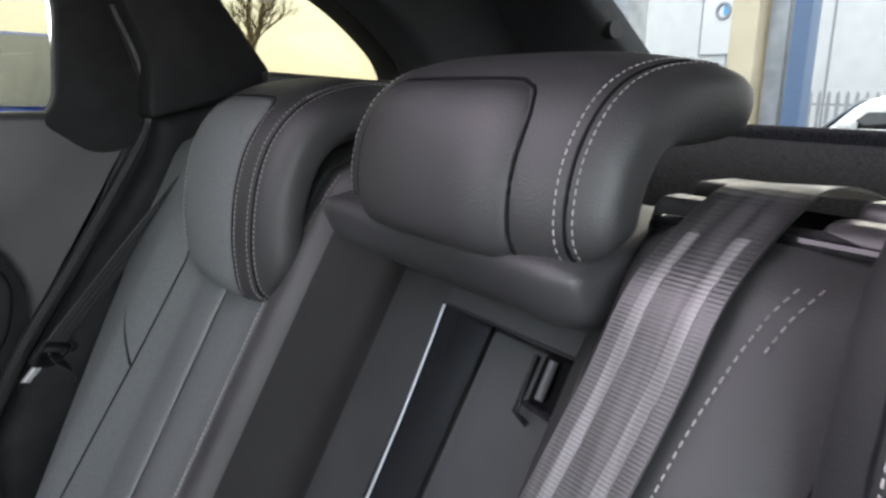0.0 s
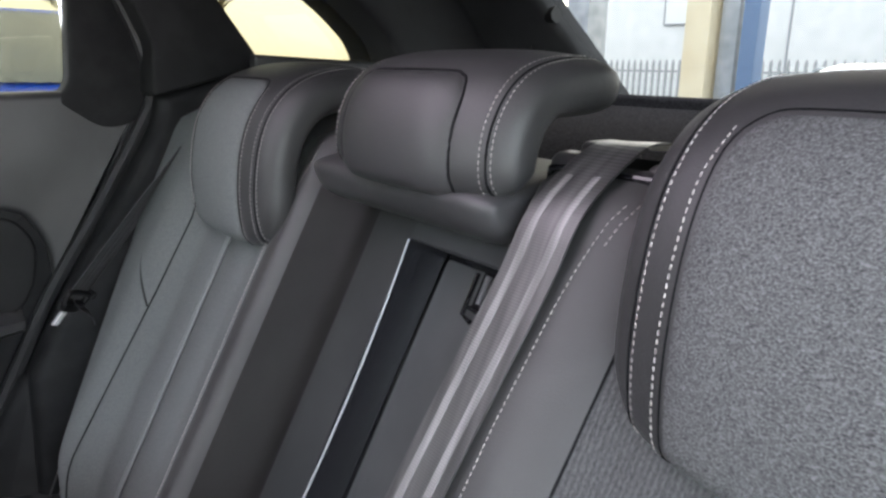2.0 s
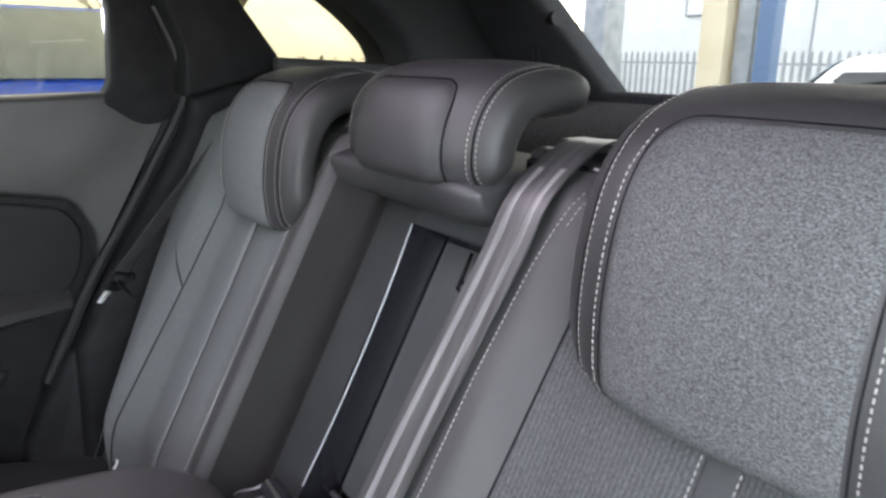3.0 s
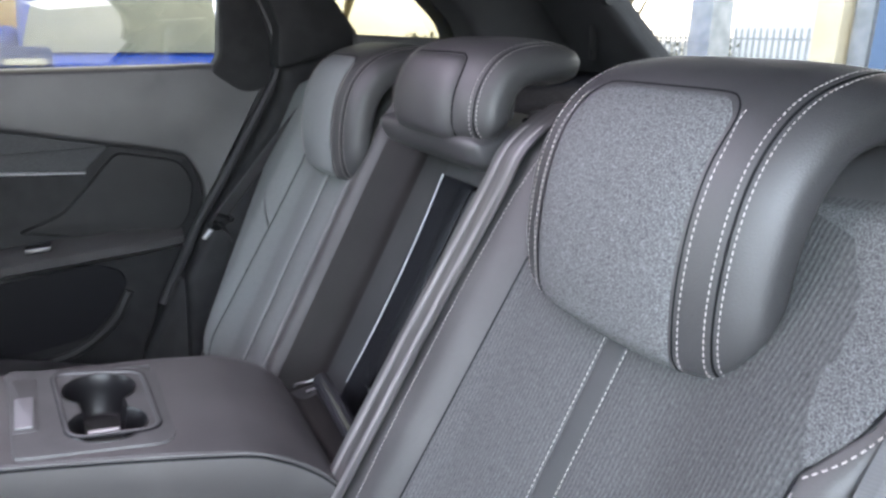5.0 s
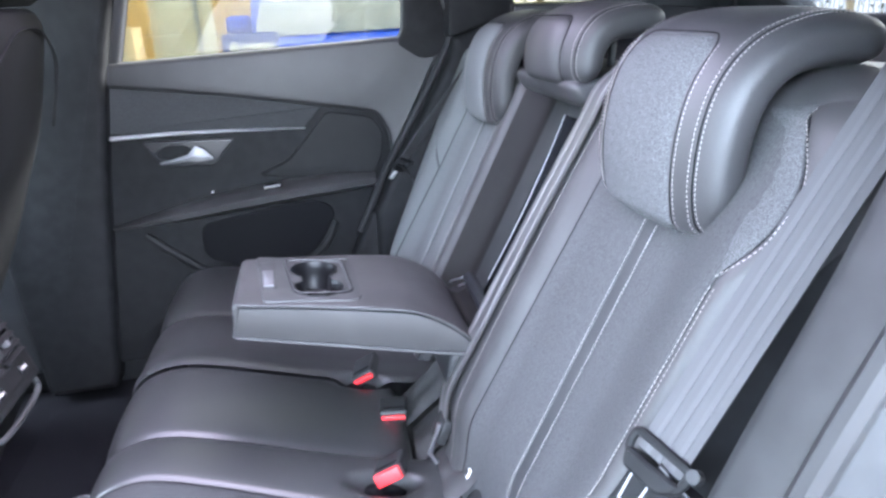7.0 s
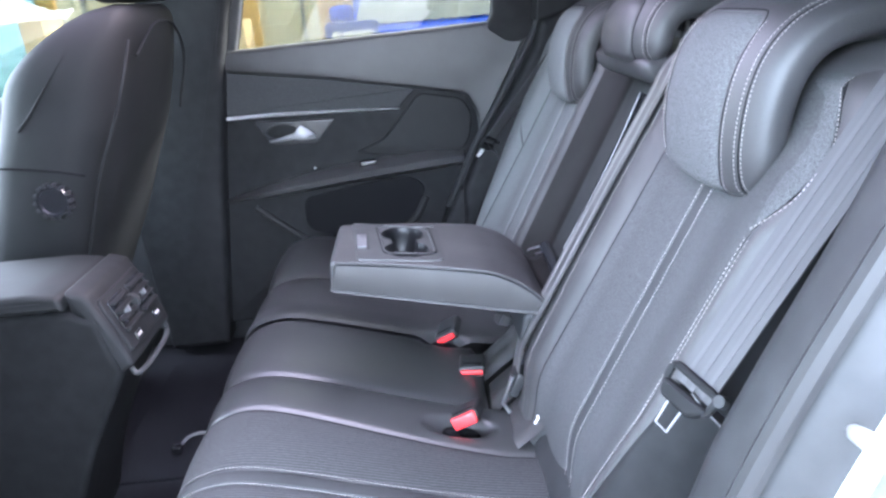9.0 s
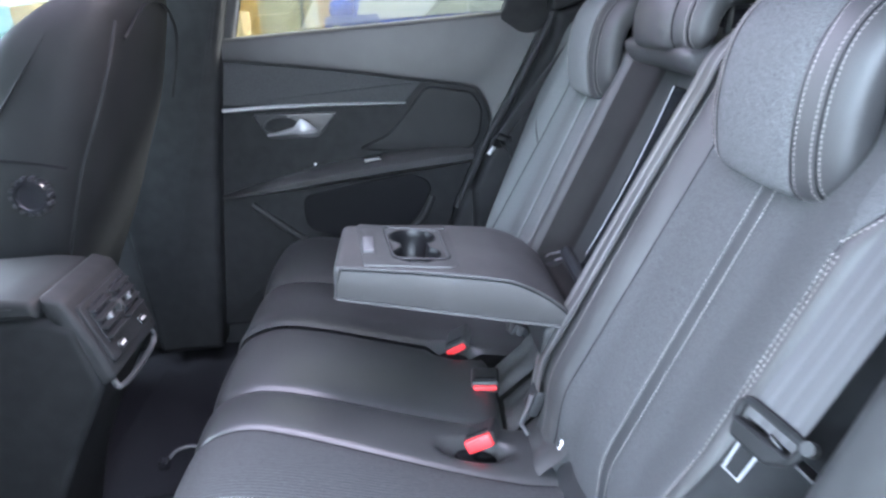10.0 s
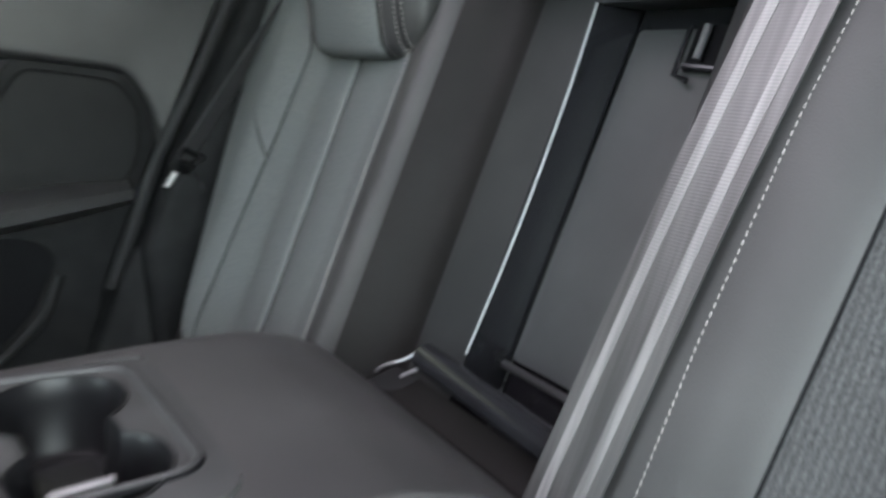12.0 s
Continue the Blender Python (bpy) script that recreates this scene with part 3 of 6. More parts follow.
# ---- headrests ----
class Shape:
    """A headrest as a bent pad: rows of (x, z, half thickness) run from the chin up the front and back over the top."""

    def __init__(self, rows, yc, full, bow, p=3.2, chin=(0.024, 0.056), tail=(0.030, 0.040)):
        self.c = smooth_curve(rows, 10)
        self.d = [0.0]
        for a, b in zip(self.c, self.c[1:]):
            self.d.append(self.d[-1] + math.hypot(b.x - a.x, b.y - a.y))
        self.length, self.yc, self.full, self.bow, self.p, self.chin, self.tail = self.d[-1], yc, full, bow, p, chin, tail

    def at(self, d):
        """Middle, outward normal, half thickness and half width at a distance from the chin."""
        d = max(0.0, min(self.length, d))
        i = next((k for k in range(len(self.d) - 2) if self.d[k + 1] >= d), len(self.d) - 2)
        f = (d - self.d[i]) / max(1e-9, self.d[i + 1] - self.d[i])
        q = self.c[i].lerp(self.c[i + 1], f)
        a, b = self.c[max(0, i - 3)], self.c[min(len(self.c) - 1, i + 4)]
        t = Vector((b.x - a.x, b.y - a.y)).normalized()
        h, w = q.z, self.full
        for e, (r, big) in ((d, self.chin), (self.length - d, self.tail)):
            if e < r:
                h *= math.sqrt(max(0.0, 1 - (1 - e / r) ** 2))
            if e < big:
                w += math.sqrt(max(0.0, big * big - (big - e) ** 2)) - big
        return Vector((q.x, q.y)), Vector((-t.y, t.x)), max(h, 1e-4), w

    def put(self, q, y):
        return Vector((q.x + self.bow * abs(y / self.full) ** 2.5, self.yc + y, q.y))

    def front(self, d, y, lift=0.0):
        q, n, h, w = self.at(d)
        u = min(0.985, abs(y) / w)
        return self.put(q + n * (h * (1 - u ** self.p) ** (1 / self.p) + lift), math.copysign(u * w, y))

    def cover(self):
        ends = [0.0, 0.0006, 0.002, 0.004, 0.007, 0.011, 0.016, 0.022, 0.029, 0.037, 0.046, 0.056]
        mids = [0.056 + (self.length - 0.112) * k / 22 for k in range(1, 22)]
        rings = []
        for d in ends + mids + [self.length - e for e in reversed(ends)]:
            q, n, h, w = self.at(d)
            ring = []
            for k in range(72):
                a = 2 * math.pi * k / 72
                c, s = math.cos(a), math.sin(a)
                y = w * math.copysign(abs(c) ** (2 / self.p), c)
                ring.append(self.put(q + n * h * math.copysign(abs(s) ** (2 / self.p), s), y))
            rings.append(ring)
        return loft(rings)


def headrest(label, rows, yc, full, bow, chin, halves, pad, corners, puff, pad_mat, pad_label, edge_stitch, posts):
    """pad: half width and the distances from the chin between which the front pad lies."""
    shape = Shape(rows, yc, full, bow, chin=chin)
    c = Vector((rows[0][0] + 0.08, yc, rows[0][1]))
    root = thing("headrest", label, "headrest", "rear headrests", at=c)
    inv = Matrix.Translation(-c)
    part("cover", moved(shape.cover(), inv), HEADLEATHER, root, "black leather cover")
    w, d0, d1 = pad
    o = rounded([(-w, d0), (w, d0), (w, d1), (-w, d1)], corners, 8)
    dense = []
    for i, p in enumerate(o):
        q = o[(i + 1) % len(o)]
        m = max(1, int((q - p).length / 0.006))
        dense += [p.lerp(q, k / m) for k in range(m)]
    mid = Vector((0, (d0 + d1) / 2))
    rings = []
    for k in range(19):
        r = max(0.02, (k / 18) ** 0.75)
        rings.append([shape.front(p.y, p.x, 0.0007 + puff * (1 - r ** 5) - 0.0025 * r ** 24) for p in (mid.lerp(e, r) for e in dense)])
    bm = loft(rings, caps=False)
    bm.verts.ensure_lookup_table()
    bm.faces.new(bm.verts[:len(dense)])
    part("front_pad", moved(bm, inv), pad_mat, root, pad_label)
    line = [shape.front(p.y, p.x, 0.0) for p in dense if p.y > d0 + 0.004]
    i = max(range(len(line)), key=lambda k: (line[k] - line[k - 1]).length)
    part("pad_seam", moved(tube(line[i:] + line[:i], 0.0007 if edge_stitch else 0.0013, 6), inv), VOID, root, "dark sewn seam")
    end = shape.length - 0.035
    for side in (-1, 1):
        if edge_stitch:
            run = [shape.front(d0 + 0.006 + (d1 - d0 - 0.016) * k / 40, side * (w + 0.0050 - 0.0045 * step(d1 - 0.03, d1, d0 + (d1 - d0) * k / 40)), 0.0010) for k in range(41)]
            part("stitching", moved(stitches(run, (-0.9, side * 0.1, 0.3), r=0.00036), inv), THREAD, root, "pale dashed stitching")
        for half in halves:
            run = [shape.front(0.010 + (end - 0.010) * k / 70, side * half, 0.0010 if half < halves[1] or side < 0 else -0.0006) for k in range(71)]
            part("stitching", moved(stitches(run, (-0.6, side * 0.5, 0.6), r=0.00036), inv), THREAD, root, "pale dashed stitching")
        half = sum(halves) / 2
        part("seam", moved(tube([shape.front(0.008 + (end - 0.008) * k / 70, side * half, -0.0003) for k in range(71)], 0.0012, 5), inv), VOID, root, "dark sewn seam")
    for dy in posts:
        part("post", moved(tube([(0.345, yc + dy, 1.225), (0.352, yc + dy, 1.30)], 0.006), inv), PLASTIC, root)
    return root


TALL = [(0.260, 1.121, 0.028), (0.254, 1.150, 0.028), (0.253, 1.190, 0.029), (0.260, 1.235, 0.030), (0.275, 1.269, 0.031), (0.302, 1.293, 0.031), (0.345, 1.305, 0.031), (0.385, 1.304, 0.030), (0.418, 1.298, 0.027)]
for words, m, yc in (("speckled grey felt front pad", FELT, -0.362), ("grey suede front pad", SUEDE, 0.383)):
    headrest("black leather headrest with a " + words, TALL, yc, 0.133, 0.014, (0.024, 0.056), (0.1040, 0.1125), (0.081, 0.002, 0.184), [0.012, 0.012, 0.030, 0.030], 0.0016, m, words, True, (-0.06, 0.06))
LOW = [(0.281, 1.240, 0.024), (0.274, 1.258, 0.026), (0.279, 1.286, 0.028), (0.297, 1.309, 0.029), (0.327, 1.319, 0.029), (0.366, 1.320, 0.028), (0.396, 1.312, 0.026)]
headrest("low black leather centre headrest with a smooth front pad", LOW, 0.016, 0.129, 0.016, (0.016, 0.026), (0.1060, 0.1145), (0.080, 0.002, 0.076), [0.010, 0.010, 0.027, 0.027], 0.0070, HEADLEATHER, "smooth black leather front pad", False, (-0.05, 0.05))


# ---- seat cushion ----
NOSE = [(-0.430, 0.545), (-0.462, 0.600), (-0.482, 0.650), (-0.488, 0.690), (-0.482, 0.720), (-0.464, 0.742), (-0.436, 0.755), (-0.402, 0.7605), (-0.360, 0.757), (-0.30, 0.743), (-0.24, 0.726), (-0.17, 0.706), (-0.10, 0.687), (-0.03, 0.671), (0.03, 0.660), (0.08, 0.652)]
TOP = smooth_curve([(x, 0, z) for x, z in NOSE], 6)
SHORT = [p for p in TOP if p.x < -0.030 or p.z < 0.64] + [Vector((-0.021, 0, 0.664)), Vector((-0.015, 0, 0.655)), Vector((-0.012, 0, 0.630))]

bench = thing("rear_bench_cushion", "black leather and grey cloth rear bench cushion", "seat cushion", at=(-0.25, 0, 0.42))
inv = Matrix.Translation(-Vector(bench.location))
PITS = [(-0.066, -0.176, 0.052, 0.028, 0.020), (-0.074, 0.135, 0.046, 0.026, 0.018)]


def sink(x, y):
    """How far the buckles' hollows lower the cushion."""
    return sum(d * step(1.25, 0.55, math.hypot((x - a) / r, (y - b) / s)) for a, b, r, s, d in PITS)


def seam_y(front, back):
    return lambda x: lerp_at([(-0.49, front), (-0.40, front), (0.0, back)], x)


BENCH_LINES = [seam_y(-0.70, -0.70), seam_y(-0.56, -0.58), seam_y(-0.368, -0.384), seam_y(-0.341, -0.357), seam_y(-0.184, -0.247), seam_y(-0.076, -0.108), seam_y(0.150, 0.137), seam_y(0.386, 0.395), seam_y(0.70, 0.70)]


def cushion(a, b, puff, line, lift_far=0.0, nu=30):
    """A padded strip of the bench between two seams, its seams pulled down."""

    def fn(u, v):
        k = round(v * (len(line) - 1))
        p = line[k]
        q = line[min(k + 1, len(line) - 1)] - line[max(k - 1, 0)]
        n = Vector((-q.z, 0, q.x)).normalized()
        y = a(p.x) + (b(p.x) - a(p.x)) * u
        e = 1 - abs(2 * u - 1) ** 14
        r = p + n * (puff * (1 - (2 * u - 1) ** 2) + 0.004 * e - 0.004 + lift_far * step(0.35, 0.0, u))
        return (r.x, y, r.z - sink(r.x, y))

    return sheet(fn, nu, len(line) - 1)


L = BENCH_LINES
for pname, plabel, m, k, puff, line, lift in [("outer_pad", "black leather outer pad", SEATLEATHER, 0, 0.006, TOP, 0), ("seat_panel", "ribbed grey cloth seat panel", RIBSEAT, 1, 0.003, TOP, 0), ("stripe", "matt black leather stripe", STRIPE, 2, 0.001, TOP, 0),
                                              ("seat_panel", "ribbed grey cloth seat panel", RIBSEAT, 3, 0.003, TOP, 0), ("seat_panel", "black leather seat panel", SEATLEATHER, 4, 0.003, TOP, 0), ("centre_pad", "glossy black leather centre pad", SEATLEATHER, 5, 0.006, SHORT, 0),
                                              ("seat_panel", "black leather seat panel", SEATLEATHER, 6, 0.004, TOP, 0.007), ("outer_pad", "black leather outer pad", SEATLEATHER, 7, 0.008, TOP, 0)]:
    part(pname, moved(cushion(L[k], L[k + 1], puff, line, lift), inv), m, bench, plabel)
part("base", moved(pillow(rounded([(-0.46, 0.42), (0.10, 0.42), (0.10, 0.62), (-0.455, 0.62)], 0.02), -0.69, 0.69, 0.01, "y", 2), inv), PLASTIC, bench)
for k, line in ((1, TOP), (4, TOP), (6, SHORT), (7, TOP)):
    part("seam", moved(tube([Vector((p.x, L[k](p.x), p.z - 0.0040 - sink(p.x, L[k](p.x)))) for p in line[4:-2]], 0.0016, 5), inv), VOID, bench, "dark sewn seam")
part("seam", moved(tube([Vector((p.x, L[5](p.x), p.z - 0.0040)) for p in SHORT[4:] if p.x < -0.20], 0.0016, 5), inv), VOID, bench, "dark sewn seam")
for k, dy in ((3, 0.004), (2, -0.004)):
    part("stitching", moved(stitches([Vector((p.x, L[k](p.x) + dy, p.z + 0.0008)) for p in TOP[4:]], (-0.2, 0, 1)), inv), THREAD, bench, "pale dashed stitching")

# ---- folding armrest ----
arm = thing("armrest", "folded-down black leather armrest with two cup holders", "armrest", at=(-0.06, 0.05, 0.85))
inv = Matrix.Translation(-Vector(arm.location))


def arm_y(x, far):
    return lerp_at([(-0.27, 0.150), (0.12, 0.178)], x) if far else lerp_at([(-0.27, -0.062), (0.12, -0.121)], x)


ARM_TOP = [(-0.252, 0.953), (-0.166, 0.946), (-0.07, 0.9355), (0.005, 0.924), (0.045, 0.908), (0.075, 0.887), (0.098, 0.862), (0.104, 0.851)]
ARM_LOW = [(-0.262, 0.897), (-0.174, 0.882), (-0.076, 0.866), (0.002, 0.853), (0.074, 0.842), (0.104, 0.838)]


def arm_section(x):
    """Ring round the armrest at x, in y and z, with soft corners and a well under the cup tray."""
    zt, zl = lerp_at(ARM_TOP, x), lerp_at(ARM_LOW, x)
    a, b = arm_y(x, False), arm_y(x, True)
    soft = min(1.0, (zt - zl) / 0.05)
    crown = 0.003 * soft
    deep = 0.050 if -0.206 < x < -0.076 else 0.0
    pts = [(a + 0.006, zl), (b - 0.006, zl), (b - 0.001, zl + 0.003), (b, zl + 0.012 * soft), (b, zt - 0.016 * soft), (b - 0.003, zt - 0.007 * soft), (b - 0.010, zt - 0.001)]
    for k in range(25):
        f = 0.95 - 0.90 * k / 24
        pts.append((a + (b - a) * f, zt + crown * (1 - (2 * f - 1) ** 2) - (deep if 0.09 < f < 0.87 else 0.0)))
    pts += [(a + 0.005, zt + 0.0005), (a + 0.0015, zt - 0.004), (a, zt - 0.009 * soft), (a - 0.0015, (zt + zl) / 2), (a, zl + 0.012 * soft), (a + 0.001, zl + 0.003)]
    return [(x, p[0], p[1]) for p in pts]


ax = [-0.250, -0.244, -0.235, -0.22, -0.2065, -0.2055, -0.17, -0.14, -0.11, -0.0765, -0.0755, -0.06, -0.045, -0.03, -0.015, 0.0, 0.01, 0.02, 0.03, 0.04, 0.05, 0.06, 0.07, 0.08, 0.09, 0.098, 0.103]
rings = [arm_section(x) for x in ax]
front = [[(-0.2600 + (0.945 - p[2]) * -0.06, 0.044 + (p[1] - 0.044) * 0.93, 0.925 + (p[2] - 0.925) * 0.82) for p in rings[0]],
         [(-0.2575 + (0.945 - p[2]) * -0.06, 0.044 + (p[1] - 0.044) * 0.975, 0.925 + (p[2] - 0.925) * 0.92) for p in rings[0]]]
part("pad", moved(loft(front + rings), inv), LEATHER, arm, "black leather armrest pad")
bm = tube(smooth_curve([(x, arm_y(x, False) - 0.0012, lerp_at(ARM_LOW, x) + 0.004) for x in (-0.260, -0.19, -0.12, -0.05, 0.01, 0.05, 0.098)], 4), 0.0028, 8)
tube(smooth_curve([(-0.263, arm_y(-0.27, False) + 0.002, 0.901), (-0.265, 0.04, 0.900), (-0.263, arm_y(-0.27, True) - 0.002, 0.901)], 3), 0.0026, 8, bm=bm)
tube(smooth_curve([(-0.261, arm_y(-0.27, False) + 0.0015, 0.901), (-0.2575, arm_y(-0.27, False) - 0.0005, 0.925), (-0.250, arm_y(-0.25, False) + 0.001, 0.949)], 4), 0.0028, 8, bm=bm)
part("piping", moved(bm, inv), LEATHER, arm, "raised leather piping")
bm = tube(smooth_curve([(x, arm_y(x, False) + 0.0004, lerp_at(ARM_TOP, x) - 0.0052) for x in (-0.248, -0.19, -0.12, -0.05, 0.005, 0.035, 0.06, 0.08, 0.096)], 4), 0.0014, 6)
part("seam", moved(bm, inv), VOID, arm, "dark sewn seam")
bm = tube(smooth_curve([(x, arm_y(x, False) + 0.0022, lerp_at(ARM_TOP, x) - 0.0016) for x in (-0.248, -0.19, -0.12, -0.05, 0.005, 0.035, 0.06, 0.08, 0.096)], 4), 0.0022, 8)
part("piping", moved(bm, inv), LEATHER, arm, "raised leather piping")

TP = inv @ pose(-0.1325, 0.0285, 0.9432, 0.0, 6.0, 3)
CUP_R, CUP_C, NECK = 0.0385, 0.0435, 0.023


def cup_outline(grow=0.0):
    """Two round wells joined by a neck."""
    r, a = CUP_R + grow, NECK + grow
    e = math.asin(a / r)
    arc = [e + (2 * math.pi - 2 * e) * k / 30 for k in range(31)]
    near = [Vector((0.001 + r * math.sin(t), -CUP_C + r * math.cos(t))) for t in arc]
    far = [Vector((-0.001 - r * math.sin(t), CUP_C - r * math.cos(t))) for t in arc]
    return near + [near[-1].lerp(far[0], k / 4) for k in (1, 2, 3)] + far + [far[-1].lerp(near[0], k / 4) for k in (1, 2, 3)]


def ray_to(poly, d):
    """Where the ray from the origin along d leaves an outline."""
    best = 0.0
    for p, q in zip(poly, poly[1:] + poly[:1]):
        e = q - p
        det = d.x * -e.y + d.y * e.x
        if abs(det) > 1e-12:
            s = (p.x * -e.y + p.y * e.x) / det
            u = (d.x * p.y - d.y * p.x) / det
            if -1e-6 <= u <= 1.000001 and s > best:
                best = s
    return d * best


TRAY = rounded([(-0.086, -0.088), (0.064, -0.103), (0.067, 0.078), (0.056, 0.092), (-0.098, 0.124)], [0.008, 0.026, 0.02, 0.012, 0.008], 6)
hole = cup_outline(0.002)
rim = [ray_to(TRAY, p.normalized()) for p in hole]
rows = [[(p.x, p.y, z) for p in r] for r, z in ((rim, -0.006), ([p * 0.997 for p in rim], 0.0), ([p * 0.985 for p in rim], 0.0018), ([p.lerp(q, 0.5) for p, q in zip(rim, hole)], 0.0022), (hole, 0.0024))]
part("tray", moved(loft(rows, caps=False), TP), TRAYMAT, arm, "dark satin cup holder tray")
o = rounded([(-0.037, -0.066), (0.051, -0.070), (0.049, 0.080), (-0.048, 0.098)], 0.020, 6)
o = o + o[:1]
part("tray_groove", moved(tube([(p.x * 1.03, p.y * 1.03, 0.0022) for p in o], 0.0022, 6), TP), VOID, arm, "dark groove")
part("tray_rim", moved(tube([(p.x, p.y, 0.0022) for p in o], 0.0030, 8), TP), TRAYMAT, arm, "raised satin rim")
rows = [[(p.x, p.y, z) for p in cup_outline(g)] for g, z in ((0.0025, 0.0020), (0.0016, 0.0036), (0.0004, 0.0036), (-0.0008, 0.0016), (-0.0020, -0.012), (-0.0045, -0.044), (-0.0080, -0.0475))]
cup_bm = loft(rows, caps=False)
cup = part("cup_holder", moved(cup_bm, TP), CUPMAT, arm, "pair of round black cup wells")
bottom = [Vector((p[0], p[1])) for p in rows[-1]]
part("cup_floor", moved(loft([[(p.x * s, p.y * s, -0.0475) for p in bottom] for s in (1.0, 0.6, 0.05)]), TP), PLASTIC, cup, "dark cup floor")
part("cup_clip", moved(box((-0.018, -0.041, -0.014), (0.013, -0.035, -0.007), 0.0012), TP), CLIP, arm, "small bright clip")
part("cup_bridge", moved(box((-0.021, -0.034, -0.034), (0.018, 0.030, -0.030), 0.0012), TP), CUPMAT, arm, "dark bridge between the cups")
part("release_recess", moved(pillow(rounded([(-0.088, -0.038), (-0.064, -0.038), (-0.064, 0.092), (-0.092, 0.092)], 0.004), 0.0005, 0.0030, 0.0008, "z", 2), TP), TRAYMAT, arm, "dark release catch recess")
part("release_key", moved(pillow(rounded([(-0.085, -0.034), (-0.068, -0.034), (-0.068, 0.036), (-0.086, 0.036)], 0.003), 0.0030, 0.0066, 0.0012, "z", 2), TP), KEY, arm, "pale grey release key")
bm = tube(smooth_curve([(0.108, 0.126, 0.868), (0.113, 0.120, 0.874), (0.126, 0.105, 0.882), (0.141, 0.094, 0.892), (0.136, 0.090, 0.880), (0.120, 0.104, 0.868)], 5), 0.0017, 8)
part("hinge_clip", moved(bm, inv), STEEL, arm, "thin bright hinge clip")
bm = tube([(0.139, 0.094, 0.884), (0.135, 0.0, 0.884), (0.130, -0.105, 0.884)], 0.0125, 18)
part("hinge_roll", moved(bm, inv), GLOSS, arm, "shiny black hinge roll")
bm = sheet(lambda u, v: (0.096 + 0.034 * u, 0.155 - 0.065 * u + (-0.27 + 0.06 * u) * v, 0.862 + 0.006 * u - 0.016 * math.sin(math.pi * u)), 8, 10)
part("hinge_flap", moved(bm, inv), WALLSHADE, arm, "dark brown leather flap behind the pad")
bm = pillow(rounded([(0.06, 0.836), (0.15, 0.850), (0.13, 0.78), (0.05, 0.78)], 0.01), -0.10, 0.16, 0.006, "y", 3)
part("hinge_skirt", moved(bm, inv), PLASTIC, arm)

cover = thing("seat_gap_cover", "loose black leather cover folded between bench and backrest", "gap cover", at=(0.03, 0.0, 0.66))
for y0, y1, dz, lean in ((-0.235, -0.098, -0.006, 0.004), (-0.104, 0.008, -0.002, 0.008), (0.004, 0.110, 0.006, 0.0)):
    def fold(u, v, y0=y0, y1=y1, dz=dz, lean=lean):
        x, z = -0.036 + 0.129 * v, lerp_at([(0, -0.006), (0.08, 0.000), (0.2, 0.010), (0.45, 0.034), (0.7, 0.075), (1, 0.150)], v)
        wave = 0.003 * math.sin(5 * u + 3 * v) + 0.0015 * math.sin(11 * u - 5 * v + 20 * y0)
        edge = 0.005 * (abs(2 * u - 1) ** 3)
        return (x + lean * u, y0 + (y1 - y0) * u + 0.006 * math.sin(5 * v), z + dz + wave - edge)
    part("fold", sheet(fold, 18, 22), LEATHER, cover, "soft leather fold")

# ---- belts and buckles ----
belt = thing("centre_seat_belt", "black seat belt with paler stripes over the near backrest's edge", "seat belt", at=(0.10, -0.12, 0.74))
inv = Matrix.Translation(-Vector(belt.location))
BELT_Y = [(0.70, -0.098), (0.75, -0.100), (0.90, -0.112), (1.05, -0.125), (1.20, -0.144), (1.262, -0.149)]
path = [(0.425, -0.146, 1.272), (0.372, -0.148, 1.281), (0.336, -0.149, 1.2755)]
for k in range(13):
    z = 1.240 - 0.045 * k
    path.append((bx(z) - near_fwd(-0.150, z) - 0.011, lerp_at(BELT_Y, z), z))
path = smooth_curve(path, 4)
side = Vector((0.03, -1, 0.06))
part("webbing", moved(strap(path, side, 0.050), inv), WEB, belt, "black ribbed webbing")
# Stripes begin below the bend, where the painted sheen sets in.
for off in (-0.0125, 0.0125):
    part("pale_stripe", moved(strap([p + side.normalized() * off + Vector((-0.0009, 0, 0.0005)) for p in path[10:]], side, 0.007, 0.0006), inv), WEBSHEEN, belt, "paler woven stripe")
part("belt_foot", moved(moved(box((-0.010, -0.022, -0.020), (0.008, 0.022, 0.026), 0.005), pose(0.040, -0.105, 0.712, 0, 27, 0)), inv), PLASTIC, belt, "black plastic belt foot")
part("foot_edge", moved(tube([(0.030, -0.135, 0.742), (0.012, -0.137, 0.69), (0.022, -0.137, 0.672)], 0.004, 8), inv), STEEL, belt, "bright worn edge")
bm = pillow(rounded([(-0.235, 1.235), (-0.09, 1.235), (-0.09, 1.259), (-0.235, 1.259)], 0.004), bx(1.25) + 0.005, bx(1.25) + 0.05, 0.005, "x", 3)
guide = thing("belt_guide", "satin black plastic belt guide on top of the backrest", "belt guide", at=(0.36, -0.16, 1.255))
inv = Matrix.Translation(-Vector(guide.location))
part("guide_plate", moved(bm, inv), PLASTIC, guide)
for a, b in ((-0.236, -0.178), (-0.120, -0.086)):
    bm = pillow(rounded([(0.334, 1.250), (0.364, 1.252), (0.364, 1.271), (0.342, 1.270)], 0.007), a, b, 0.005, "y", 4)
    part("guide_shoulder", moved(bm, inv), SHOULDER, guide, "rounded satin leather shoulder")
    bm = pillow(rounded([(0.370, 1.252), (0.414, 1.254), (0.414, 1.277), (0.374, 1.277)], 0.007), a, b, 0.005, "y", 4)
    part("guide_shoulder", moved(bm, inv), SHOULDER, guide, "rounded satin leather shoulder")
